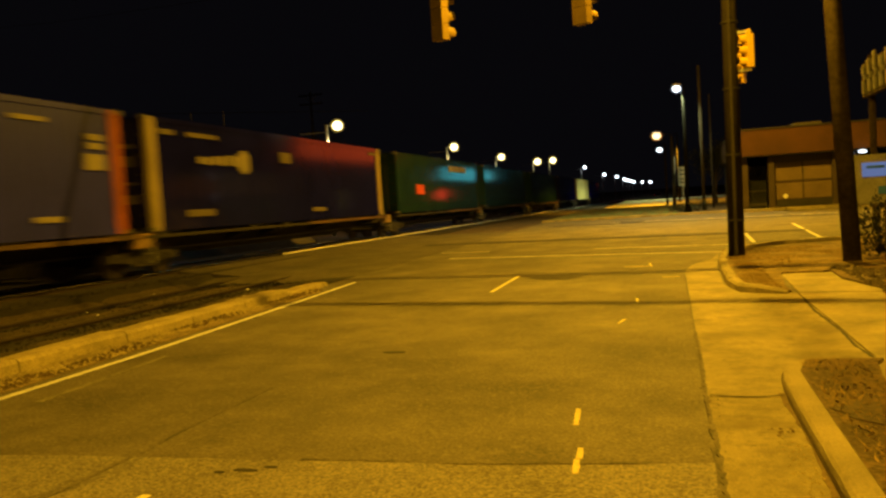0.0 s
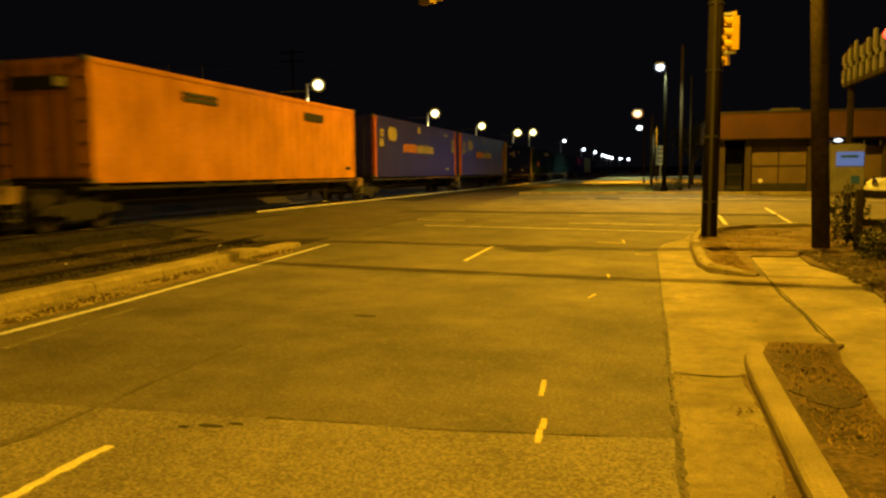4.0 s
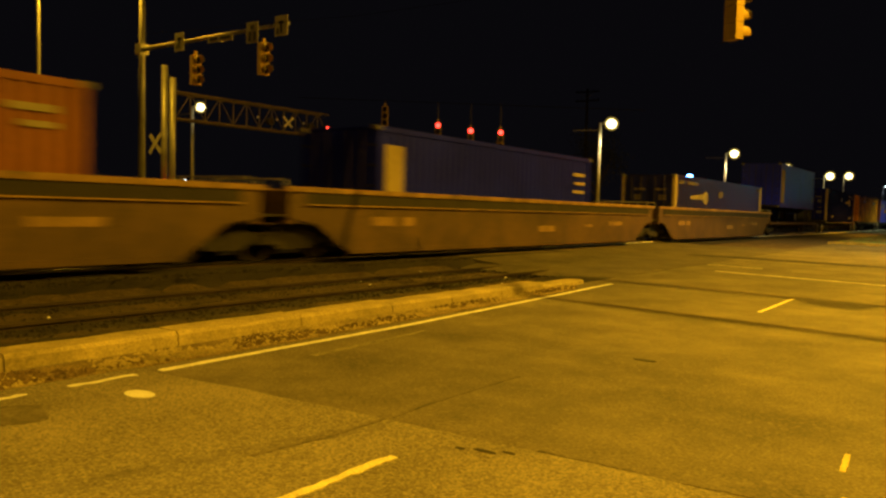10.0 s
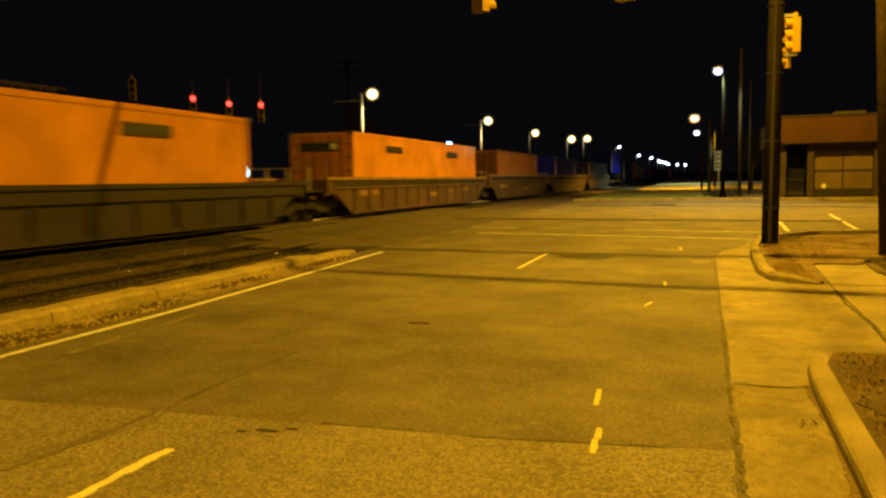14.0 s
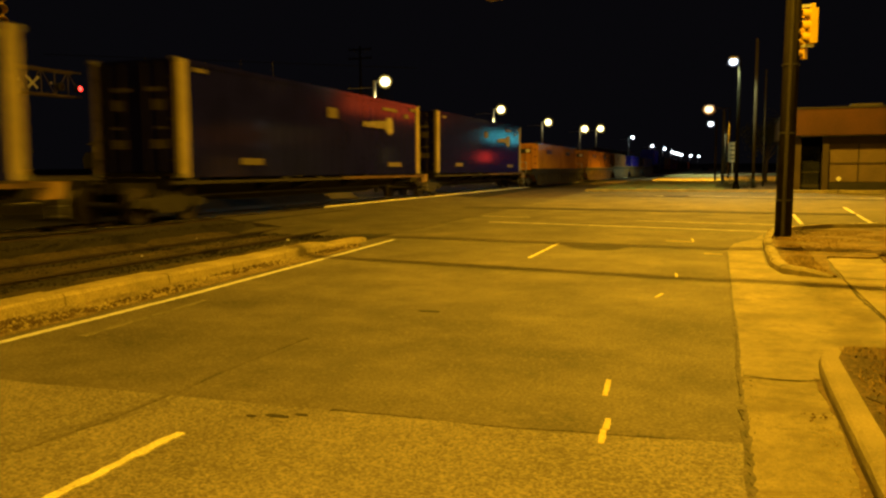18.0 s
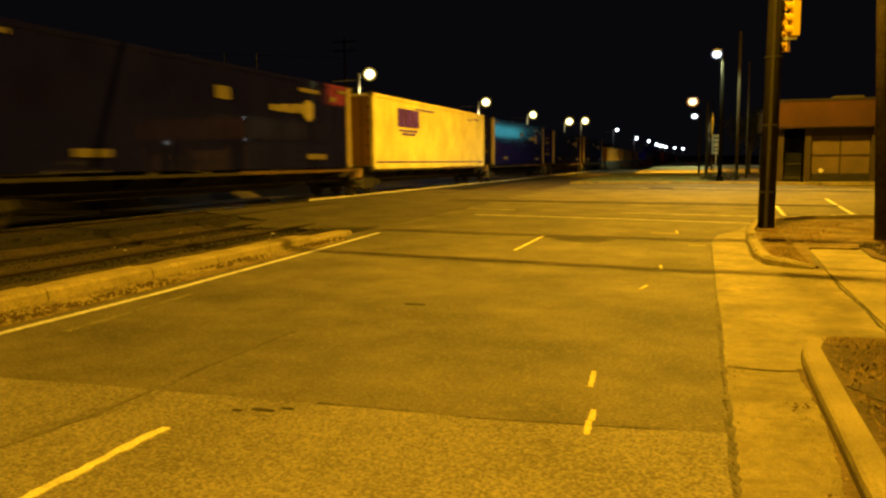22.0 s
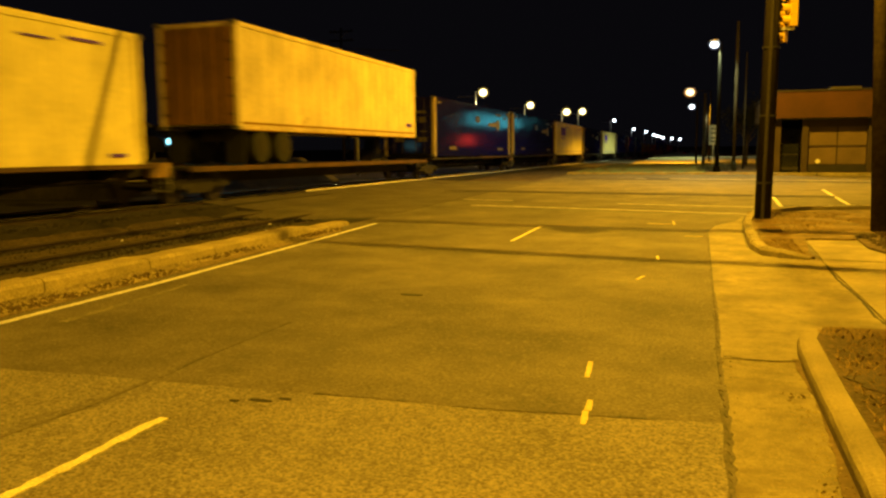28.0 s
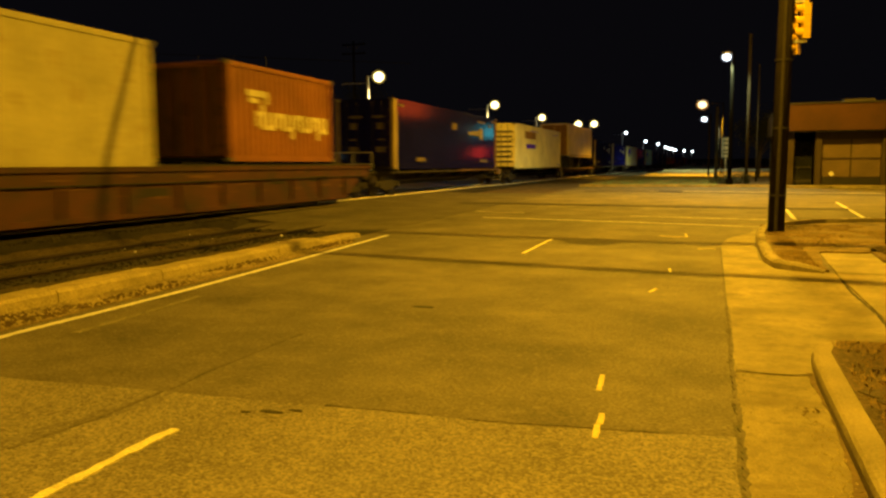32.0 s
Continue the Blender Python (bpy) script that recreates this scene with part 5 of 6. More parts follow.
def shrub(x, y, z, rx, ry, rz, count, seed):
    host = thing("shrub", "low dark straggling shrub beside the pole", "shrub", pose(x, y, z))
    rnd = random.Random(seed)
    bm = bmesh.new()
    for k in range(9):
        a = rnd.uniform(0, 6.28)
        tube(bm, (0, 0, 0), (rx * 0.8 * math.cos(a), ry * 0.8 * math.sin(a), rz * rnd.uniform(0.6, 1.4)), 0.015, 0.005, 5)
    part("stem", bm, POLE_WOOD, host)
    verts, faces = [], []
    for _ in range(count):
        a, u = rnd.uniform(0, 6.28), rnd.random() ** 0.5
        r = 0.75 + 0.4 * noise.noise((math.cos(a) * 1.5, math.sin(a) * 1.5, seed))
        p = Vector((rx * u * r * math.cos(a), ry * u * r * math.sin(a), rz * rnd.random() * (1.5 - u * 0.8)))
        d = Vector((rnd.uniform(-1, 1), rnd.uniform(-1, 1), rnd.uniform(-0.4, 1))).normalized() * rnd.uniform(0.05, 0.12)
        s = d.cross(Vector((rnd.uniform(-1, 1), rnd.uniform(-1, 1), 1))).normalized() * 0.022
        k = len(verts)
        verts += [tuple(p), tuple(p + d * 0.5 + s), tuple(p + d), tuple(p + d * 0.5 - s)]
        faces.append((k, k + 1, k + 2, k + 3))
    me = bpy.data.meshes.new("leaves")
    me.from_pydata(verts, [], faces)
    me.materials.append(LEAF)
    put("leaves", me, host)


shrub(3.95, 14.3, 0.05, 0.7, 1.0, 0.5, 1500, 1)
shrub(4.9, 15.6, 0.05, 1.0, 0.8, 0.6, 1500, 2)
shrub(4.6, 13.2, 0.05, 0.9, 0.7, 0.45, 1300, 7)
shrub(3.7, 16.4, 0.1, 0.5, 0.5, 0.9, 900, 8)
shrub(0.6, 50.6, 0.05, 1.1, 0.6, 0.4, 900, 4)
shrub(1.6, 51.5, 0.05, 1.0, 0.6, 0.6, 900, 6)


def tree(x, y, h, seed, label):
    host = thing("tree", label, "tree", pose(x, y, fall(y) - 0.05))
    rnd = random.Random(seed)
    bm = bmesh.new()
    tube(bm, (0, 0, 0), (0.1, 0, h * 0.5), 0.16, 0.10, 10)
    tips = []
    for k in range(14):
        a, z = rnd.uniform(0, 6.28), h * rnd.uniform(0.3, 0.55)
        q = Vector((math.cos(a) * h * 0.22 * rnd.uniform(0.5, 1.2), math.sin(a) * h * 0.22 * rnd.uniform(0.5, 1.2), z + h * rnd.uniform(0.15, 0.42)))
        tube(bm, (0.08, 0, z), q, 0.05, 0.015, 6)
        tips.append(q)
    part("trunk", bm, POLE_WOOD, host)
    verts, faces = [], []
    for q in tips:
        for _ in range(170):
            p = q + Vector((rnd.gauss(0, 0.45), rnd.gauss(0, 0.45), rnd.gauss(0, 0.4))) * (h / 6)
            d = Vector((rnd.uniform(-1, 1), rnd.uniform(-1, 1), rnd.uniform(-1, 0.6))).normalized() * 0.16
            s = d.cross(Vector((rnd.uniform(-1, 1), 1, rnd.uniform(-1, 1)))).normalized() * 0.05
            k = len(verts)
            verts += [tuple(p), tuple(p + d * 0.5 + s), tuple(p + d), tuple(p + d * 0.5 - s)]
            faces.append((k, k + 1, k + 2, k + 3))
    me = bpy.data.meshes.new("crown")
    me.from_pydata(verts, [], faces)
    me.materials.append(LEAF)
    put("crown", me, host)


tree(3.5, 68, 5.6, 21, "dark tree beside the low building")
tree(-27, 60, 8.0, 22, "dark tree beyond the railway lamps")


def car(x, y, z, turn, mat, label, lamps):
    """A car whose nose points to +x before the turn."""
    host = thing("car", label, "car", pose(x, y, z, 0, 0, turn))
    body = [(-2.3, 0.35), (-2.35, 0.75), (-2.2, 0.98), (-1.2, 1.02), (0.95, 1.0), (2.05, 0.88), (2.3, 0.65), (2.3, 0.35)]
    cabin = [(-1.75, 1.0), (-1.25, 1.45), (0.25, 1.48), (1.0, 1.0)]
    solid("body", lambda bm: prism(bm, body, "y", -0.88, 0.88), mat, host, bevel=0.04)
    solid("cabin", lambda bm: prism(bm, cabin, "y", -0.74, 0.74), GLASS_DARK, host, bevel=0.03)
    solid("roof", lambda bm: box(bm, -1.2, 0.22, -0.72, 0.72, 1.46, 1.52), mat, host, bevel=0.02)
    for px in (-1.4, 1.4):
        for py in (-0.86, 0.86):
            w = solid("wheel", lambda bm, px=px, py=py: tube(bm, (px, py - 0.1, 0.33), (px, py + 0.1, 0.33), 0.33, 0.33, 20), RUBBER, host, bevel=0.02)
            solid("rim", lambda bm, px=px, py=py: tube(bm, (px, py - 0.11, 0.33), (px, py + 0.11, 0.33), 0.2, 0.2, 14), CHROME, w)
    for py in (-0.64, 0.64):
        # The headlight at +y is enlarged to hold its glare.
        solid("headlight", lambda bm, py=py: ball(bm, (2.29, py, 0.74), 0.08, 0.32 if py > 0 else 0.13, 0.27 if py > 0 else 0.11), lamps, host, "headlight", smooth=True)
    solid("bumper", lambda bm: box(bm, 2.22, 2.4, -0.85, 0.85, 0.36, 0.52), mat, host, bevel=0.03)


car(-20.3, 24.6, 1.2, 0, CAR_DARK, "dark car waiting at the crossing with headlights on", GLOW_HEAD)
car(-21.6, 29.9, 1.2, 0, CAR_DARK, "dark car waiting at the crossing with headlights on", GLOW_HEAD)
car(12.2, 40.0, 0.0, 180, CAR_WHITE, "white car parked before the low building", CHROME)

car(-2.8, 190.0, fall(190), 90, CAR_DARK, "dark car driving away far down the street", LENS_DARK)
tail = bpy.data.objects["car.003"]
for py in (-0.62, 0.62):
    solid("tail_light", lambda bm, py=py: ball(bm, (-2.37, py, 0.8), 0.05, 0.12, 0.08), GLOW_TAIL, tail, "glowing red tail light", smooth=True)

# ---- the train ----
TRACK_X = -13.7
CACHE = {}


def cached(key, build, mat, bevel=0.0, smooth=False):
    """One mesh for all alike parts."""
    key = (*key, mat.name)
    if key not in CACHE:
        bm = bmesh.new()
        build(bm)
        CACHE[key] = mesh_of(str(key[0]), bm, mat, bevel, smooth)
    return CACHE[key]


def marks(bm, spec, L):
    """Flat raised bars on the near side wall: along (from the front end), up, length, height."""
    for a, z, l, h in spec:
        y1 = L / 2 - a
        box(bm, 1.285, 1.312, y1 - l, y1, z, z + h)


def winged(at):
    """A winged emblem with its lettering as bars, so far behind the front end."""
    return [(at, 1.64, 0.62, 0.50), (at + 0.15, 1.55, 0.3, 0.68)] + [(at + 0.68 + 0.36 * k, 1.76 + 0.02 * (k % 2), 0.24, 0.30 - 0.025 * k) for k in range(6)]


LOGO_FRONT, LOGO_REAR = winged(3.0), winged(11.4)
BARS_FRONT = [(2.5, 2.48, 1.4, 0.12), (7.85, 1.93, 0.68, 0.34), (2.1, 0.3, 1.35, 0.17), (12.6, 0.33, 1.1, 0.18), (1.25, 2.3, 0.45, 0.16), (0.45, 2.62, 0.6, 0.12), (15.2, 2.62, 0.5, 0.10)]
BARS_REAR = [(13.1, 2.48, 1.5, 0.12), (15.2, 2.48, 0.6, 0.13), (8.6, 1.97, 0.75, 0.34), (13.5, 0.33, 1.3, 0.18), (6.0, 0.3, 1.1, 0.14), (0.6, 2.6, 0.6, 0.12)]
LETTERS = [(5.8 + 0.43 * k, 1.25 + 0.05 * (k % 2), 0.27, 0.46 - 0.08 * (k % 3 == 1)) for k in range(8)]
LETTERS_GOLD = [(9.35 + 0.5 * k, 1.25 + 0.05 * (k % 2), 0.33, 0.44) for k in range(5)]
EMBLEM = [(13.0, 1.80, 1.1, 0.66), (12.85, 1.95, 0.15, 0.36), (14.1, 1.95, 0.15, 0.36), (14.95, 1.48, 0.6, 0.36), (14.95, 1.95, 0.55, 0.14), (14.95, 2.15, 0.55, 0.14), (0.6, 1.48, 0.65, 0.36), (0.6, 1.95, 0.55, 0.14), (0.6, 2.15, 0.55, 0.14), (8.5, 2.36, 0.5, 0.36), (2.3, 2.45, 0.9, 0.10), (2.0, 0.35, 0.8, 0.12)]
BLOCKS = [(11.4, 1.8, 0.78, 0.76), (12.3, 1.8, 0.78, 0.76), (13.2, 1.8, 0.78, 0.76), (11.6, 1.6, 2.2, 0.07), (11.9, 1.46, 1.6, 0.06), (0.1, 0.27, 16.2, 0.035)]
SMALL_BLUE = [(1.2, 2.62, 1.0, 0.06), (0.6, 0.2, 0.5, 0.08), (9.2, 2.62, 2.6, 0.05), (2.6, 2.55, 0.8, 0.04)]
PANEL = [(10.0, 2.08, 3.3, 0.50), (10.0, 1.40, 3.0, 0.30)]
SCRIPT = [(0.4 + 0.56 * k, 0.92 - 0.22 * (k in (1, 4)), 0.15, 0.52 + 0.2 * (k in (1, 4, 7))) for k in range(8)] + [(0.55 + 0.56 * k, 0.92 + 0.38 * (k % 2), 0.27, 0.14) for k in range(8)] + [(0.72 + 0.56 * k, 1.0, 0.12, 0.44) for k in range(8)] + [(4.1, 1.66, 0.16, 0.36), (4.3, 1.84, 0.9, 0.18), (4.6, 1.66, 0.5, 0.14)]
HOUSE = [(0.55, 0.35, 0.5, 0.12), (3.4, 2.16, 1.75, 0.30), (11.3, 2.2, 1.8, 0.12), (11.3, 2.36, 1.8, 0.1)]


def side_wall(bm, L, H, ribs):
    """Box walls; ribs: depth of the corrugation of the long sides."""
    if not ribs:
        n = int(L / 0.61)
        prof = []
        for k in range(n):
            y, w = -L / 2 + 0.06 + (L - 0.12) * k / n, (L - 0.12) / n
            prof += [(1.27, y), (1.27, y + w - 0.05), (1.278, y + w - 0.045), (1.278, y + w - 0.012)]
        prism(bm, prof + [(-x, y) for x, y in prof[::-1]], "z", 0.12, H - 0.05)
        return
    n = int(L / 0.28)
    prof = []
    for k in range(n):
        y = -L / 2 + 0.1 + (L - 0.2) * k / n
        w = (L - 0.2) / n
        prof += [(1.28, y), (1.28, y + 0.3 * w), (1.28 - ribs, y + 0.5 * w), (1.28 - ribs, y + 0.8 * w)]
    outline = prof + [(-x, y) for x, y in prof[::-1]]
    prism(bm, outline, "z", 0.12, H - 0.05)


# Orange, brown and red boxes have the shade of their rear painted on the doors.
DOORS = {"white_paint": MARK_BROWN, "cream_paint": MARK_BROWN, "orange_paint": ORANGE_SHADED, "brown_paint": BROWN_SHADED, "red_paint": BROWN_SHADED}


def container(spec):
    name, front, rear, base, H, look_, body, post, trims, label = spec
    L = front - rear
    host = thing("trailer" if look_ == "trailer" else "container", label, "trailer" if look_ == "trailer" else "container", None, "boxes on the freight train")
    ribs = {"iso": 0.035, "reefer": 0.0}.get(look_, 0.0)
    key = (round(L, 1), H, look_)
    put("body", cached(("body", *key), lambda bm: side_wall(bm, L, H, ribs), body), host)
    put("roof", cached(("roof", *key), lambda bm: box(bm, -1.26, 1.26, -L / 2 + 0.05, L / 2 - 0.05, H - 0.05, H), body, 0.01), host)
    put("floor_frame", cached(("floor_frame", *key), lambda bm: (box(bm, -1.2, 1.2, -L / 2 + 0.1, L / 2 - 0.1, 0.04, 0.12)), CHASSIS), host)
    for s in (-1, 1):
        put("top_rail", cached(("top_rail", s, *key), lambda bm: box(bm, s * 1.265 - 0.035, s * 1.265 + 0.035, -L / 2 + 0.05, L / 2 - 0.05, H - 0.13, H + 0.005), body, 0.008), host)
        put("bottom_rail", cached(("bottom_rail", s, *key), lambda bm: box(bm, s * 1.265 - 0.035, s * 1.265 + 0.035, -L / 2 + 0.05, L / 2 - 0.05, 0.0, 0.16), body, 0.008), host)
        for e in (-1, 1):
            own = POST_DIM if e > 0 and name in ("U7", "U20", "U24") else post
            wide = 0.17 if look_ == "dry" and post is not body else 0.08
            put("corner_post", cached(("corner_post", s, e, wide, *key), lambda bm: box(bm, s * 1.24 - 0.07, s * 1.24 + 0.07, e * (L / 2) - (2 * wide if e > 0 else 0), e * (L / 2) + (0 if e > 0 else 2 * wide), 0.0, H), own, 0.012), host)
            for z in (-0.01, H - 0.1):
                put("corner_casting", cached(("corner_casting",), lambda bm: box(bm, -0.085, 0.085, -0.09, 0.09, 0, 0.115), GREY, 0.01), host, pose(s * 1.24, e * L / 2, z))
    # doors at the rear end
    for s in (-1, 1):
        door = put("door", cached(("door", s, *key), lambda bm: box(bm, min(s * 0.02, s * 1.15), max(s * 0.02, s * 1.15), -L / 2 + 0.0, -L / 2 + 0.06, 0.15, H - 0.13), DOORS.get(body.name, body) if look_ != "reefer" else body, 0.01), host)
        put("lock_rod", cached(("lock_rod", s, *key), lambda bm: (tube(bm, (s * 0.35, -L / 2 - 0.03, 0.12), (s * 0.35, -L / 2 - 0.03, H - 0.1), 0.018, 0.018, 6), tube(bm, (s * 0.8, -L / 2 - 0.03, 0.12), (s * 0.8, -L / 2 - 0.03, H - 0.1), 0.018, 0.018, 6)), CHASSIS), door)
        for z in (0.4, 0.9, 1.4, 1.9, 2.4):
            put("hinge", cached(("hinge",), lambda bm: box(bm, -0.08, 0.08, -0.02, 0, 0, 0.06), CHASSIS), door, pose(s * 1.1, -L / 2, z))
        if post is POST_PALE:
            for a, z, w, h in ((0.35, 2.12, 0.55, 0.10), (0.45, 1.66, 0.32, 0.26), (0.45, 0.72, 0.42, 0.22), (0.5, 1.2, 0.3, 0.06)):
                put("placard", cached(("placard", w), lambda bm, w=w, h=h: box(bm, -w / 2, w / 2, -0.012, 0, 0, h), MARK_FAINT), door, pose(s * 0.15 + s * a + 0.1, -L / 2, z), "dull pale placard")
    if body is ORANGE:
        put("end_plate", cached(("end_plate", *key), lambda bm: box(bm, -0.85, 0.75, -L / 2 - 0.06, -L / 2 - 0.035, 2.18, 2.5), SIGN_BLACK, 0.005), host, None, "dark plate marking on the doors")
        put("end_mark", cached(("end_mark", *key), lambda bm: box(bm, 0.42, 0.7, -L / 2 - 0.07, -L / 2 - 0.061, 2.24, 2.46), MARK_BRIGHT), host, None, "white square mark")
    # front wall ribs
    put("end_wall", cached(("end_wall", *key), lambda bm: [box(bm, -1.15, 1.15, L / 2 - 0.04, L / 2 + 0.01, z, z + 0.08) for z in (0.3, 0.8, 1.3, 1.8, 2.3)], body), host)
    if look_ == "reefer":
        for k in range(7):
            put("slat", cached(("slat", k, *key), lambda bm, k=k: box(bm, -1.1, 1.1, -L / 2 - 0.05, -L / 2 - 0.01, 0.4 + 0.33 * k, 0.52 + 0.33 * k), GREY), host)
    for i, (bars, mat, what) in enumerate(trims):
        for bar in bars:
            put("marking_bar", cached(("marking_bar", *bar, key[0]), lambda bm, bar=bar: marks(bm, [bar], L), mat), host, None, what)
    if look_ == "trailer":
        e = -1 if body is CREAM else 1
        key = (*key, e)
        axle = put("running_gear", cached(("running_gear", *key), lambda bm: (box(bm, -0.5, 0.5, *sorted((e * (L / 2 - 4.2), e * (L / 2 - 0.8))), -0.32, 0.04)), CHASSIS), host)
        for dy in (1.3, 2.6) if e < 0 else (1.6, 2.9):
            y = e * (L / 2 - dy)
            for s in (-1, 1):
                w = put("wheel", cached(("trailer_wheel", s, dy, *key), lambda bm: tube(bm, (s * 0.72, y, -0.48), (s * 1.25, y, -0.48), 0.50, 0.50, 20), RUBBER, 0.03), axle)
                put("rim", cached(("trailer_rim", s, dy, *key), lambda bm: tube(bm, (s * 1.0, y, -0.48), (s * 1.27, y, -0.48), 0.27, 0.27, 14), CHASSIS), axle)
        for s in (-1, 1):
            put("mud_flap", cached(("mud_flap", s, *key), lambda bm: box(bm, s * 0.97 - 0.3, s * 0.97 + 0.3, *sorted((e * (L / 2 - 0.3), e * (L / 2 - 0.33))), -0.95, -0.02), RUBBER), host)
        put("landing_gear", cached(("landing_gear", *key), lambda bm: [tube(bm, (s * 0.7, -e * (L / 2 - 3), -0.7), (s * 0.7, -e * (L / 2 - 3), 0.1), 0.06, 0.06, 8) for s in (-1, 1)], CHASSIS), host)
        put("side_skirt", cached(("side_skirt", *key), lambda bm: box(bm, 1.24, 1.30, -L / 2 + 0.1, L / 2 - 0.1, -0.02, 0.22), MARK_BROWN if body is CREAM else body), host)
    return host, (front + rear) / 2, base


def bogie(host, y, key="bogie"):
    """A two-axle truck under a car."""
    b = put("bogie", cached((key,), lambda bm: (box(bm, -0.9, 0.9, -0.25, 0.25, 0.42, 0.68), [prism(bm, [(-1.35, 0.40), (-1.25, 0.58), (-0.5, 0.62), (-0.35, 0.80), (0.35, 0.80), (0.5, 0.62), (1.25, 0.58), (1.35, 0.40), (0.6, 0.36), (0.45, 0.24), (-0.45, 0.24), (-0.6, 0.36)], "x", s * 0.98 - 0.07, s * 0.98 + 0.07) for s in (-1, 1)]), CHASSIS), host, pose(0, y, 0))
    for dy in (-0.89, 0.89):
        for s in (-1, 1):
            put("wheel", cached(("wheel", s, dy), lambda bm: (tube(bm, (s * 0.70, dy, 0.42), (s * 0.83, dy, 0.42), 0.42, 0.42, 24), tube(bm, (s * 0.68, dy, 0.42), (s * 0.70, dy, 0.42), 0.45, 0.45, 24)), WHEEL_STEEL), b)
            put("bearing_cap", cached(("cap", s, dy), lambda bm: tube(bm, (s * 1.05, dy, 0.44), (s * 1.12, dy, 0.44), 0.12, 0.10, 12), CHASSIS), b)
        put("axle", cached(("axle", dy), lambda bm: tube(bm, (-0.8, dy, 0.42), (0.8, dy, 0.42), 0.08, 0.08, 10), CHASSIS), b)
    for s in (-1, 1):
        for dy in (-0.2, 0.0, 0.2):
            put("spring", cached(("spring",), lambda bm: tube(bm, (0, 0, 0.26), (0, 0, 0.5), 0.09, 0.09, 10), CHASSIS), b, pose(s * 0.98, dy, 0))


def spine_car(front, rear, label):
    """A skeleton platform between two bogies; boxes ride at 1.08 m."""
    L = front - rear
    host = thing("spine_car", label, "rail car", None, "cars of the freight train")
    k = round(L, 1)
    put("centre_sill", cached(("centre_sill", k), lambda bm: prism(bm, [(-L / 2, 0.95), (L / 2, 0.95), (L / 2, 0.70), (L / 2 - 2.4, 0.68), (L / 2 - 4.5, 0.42), (-L / 2 + 4.5, 0.42), (-L / 2 + 2.4, 0.68), (-L / 2, 0.70)], "x", -0.33, 0.33), CHASSIS), host)
    for y in (-L / 2 + 1.4, -L / 2 + 6, -1, L / 2 - 6.5, L / 2 - 1.4):
        put("cross_bearer", cached(("cross_bearer",), lambda bm: prism(bm, [(-1.28, 1.06), (1.28, 1.06), (1.28, 0.94), (0.33, 0.66), (-0.33, 0.66), (-1.28, 0.94)], "y", -0.16, 0.16), CHASSIS), host, pose(0, y, 0))
    put("deck_plate", cached(("deck_plate", k), lambda bm: (box(bm, 0.78, 1.33, 0.6, L / 2 - 0.5, 0.93, 1.03), box(bm, -1.33, -0.78, 0.6, L / 2 - 0.5, 0.93, 1.03)), DECK_BROWN), host, None, "rusty deck strip")
    put("side_sill", cached(("side_sill", k), lambda bm: (box(bm, 1.2, 1.32, -L / 2 + 0.6, 0.6, 0.92, 1.0), box(bm, -1.32, -1.2, -L / 2 + 0.6, 0.6, 0.92, 1.0)), CHASSIS), host)
    put("end_platform", cached(("end_platform", k), lambda bm: (box(bm, -1.3, 1.3, L / 2 - 0.75, L / 2 - 0.05, 0.98, 1.05), box(bm, 1.18, 1.3, L / 2 - 0.75, L / 2 - 0.05, 0.70, 0.98)), DECK_YELLOW), host)
    put("brake_pipe", cached(("brake_pipe", k), lambda bm: tube(bm, (0.42, -L / 2, 0.6), (0.42, L / 2, 0.6), 0.03, 0.03, 6), GREY), host)
    put("ladder", cached(("ladder", k), lambda bm: [tube(bm, (0.9, L / 2 - 0.1, z), (1.3, L / 2 - 0.1, z), 0.015, 0.015, 6) for z in (0.35, 0.55, 0.75)] + [tube(bm, (x, L / 2 - 0.1, 0.3), (x, L / 2 - 0.1, 1.0), 0.015, 0.015, 6) for x in (0.9, 1.3)], GALV), host)
    bogie(host, -L / 2 + 0.9)
    return host, (front + rear) / 2, 0.0


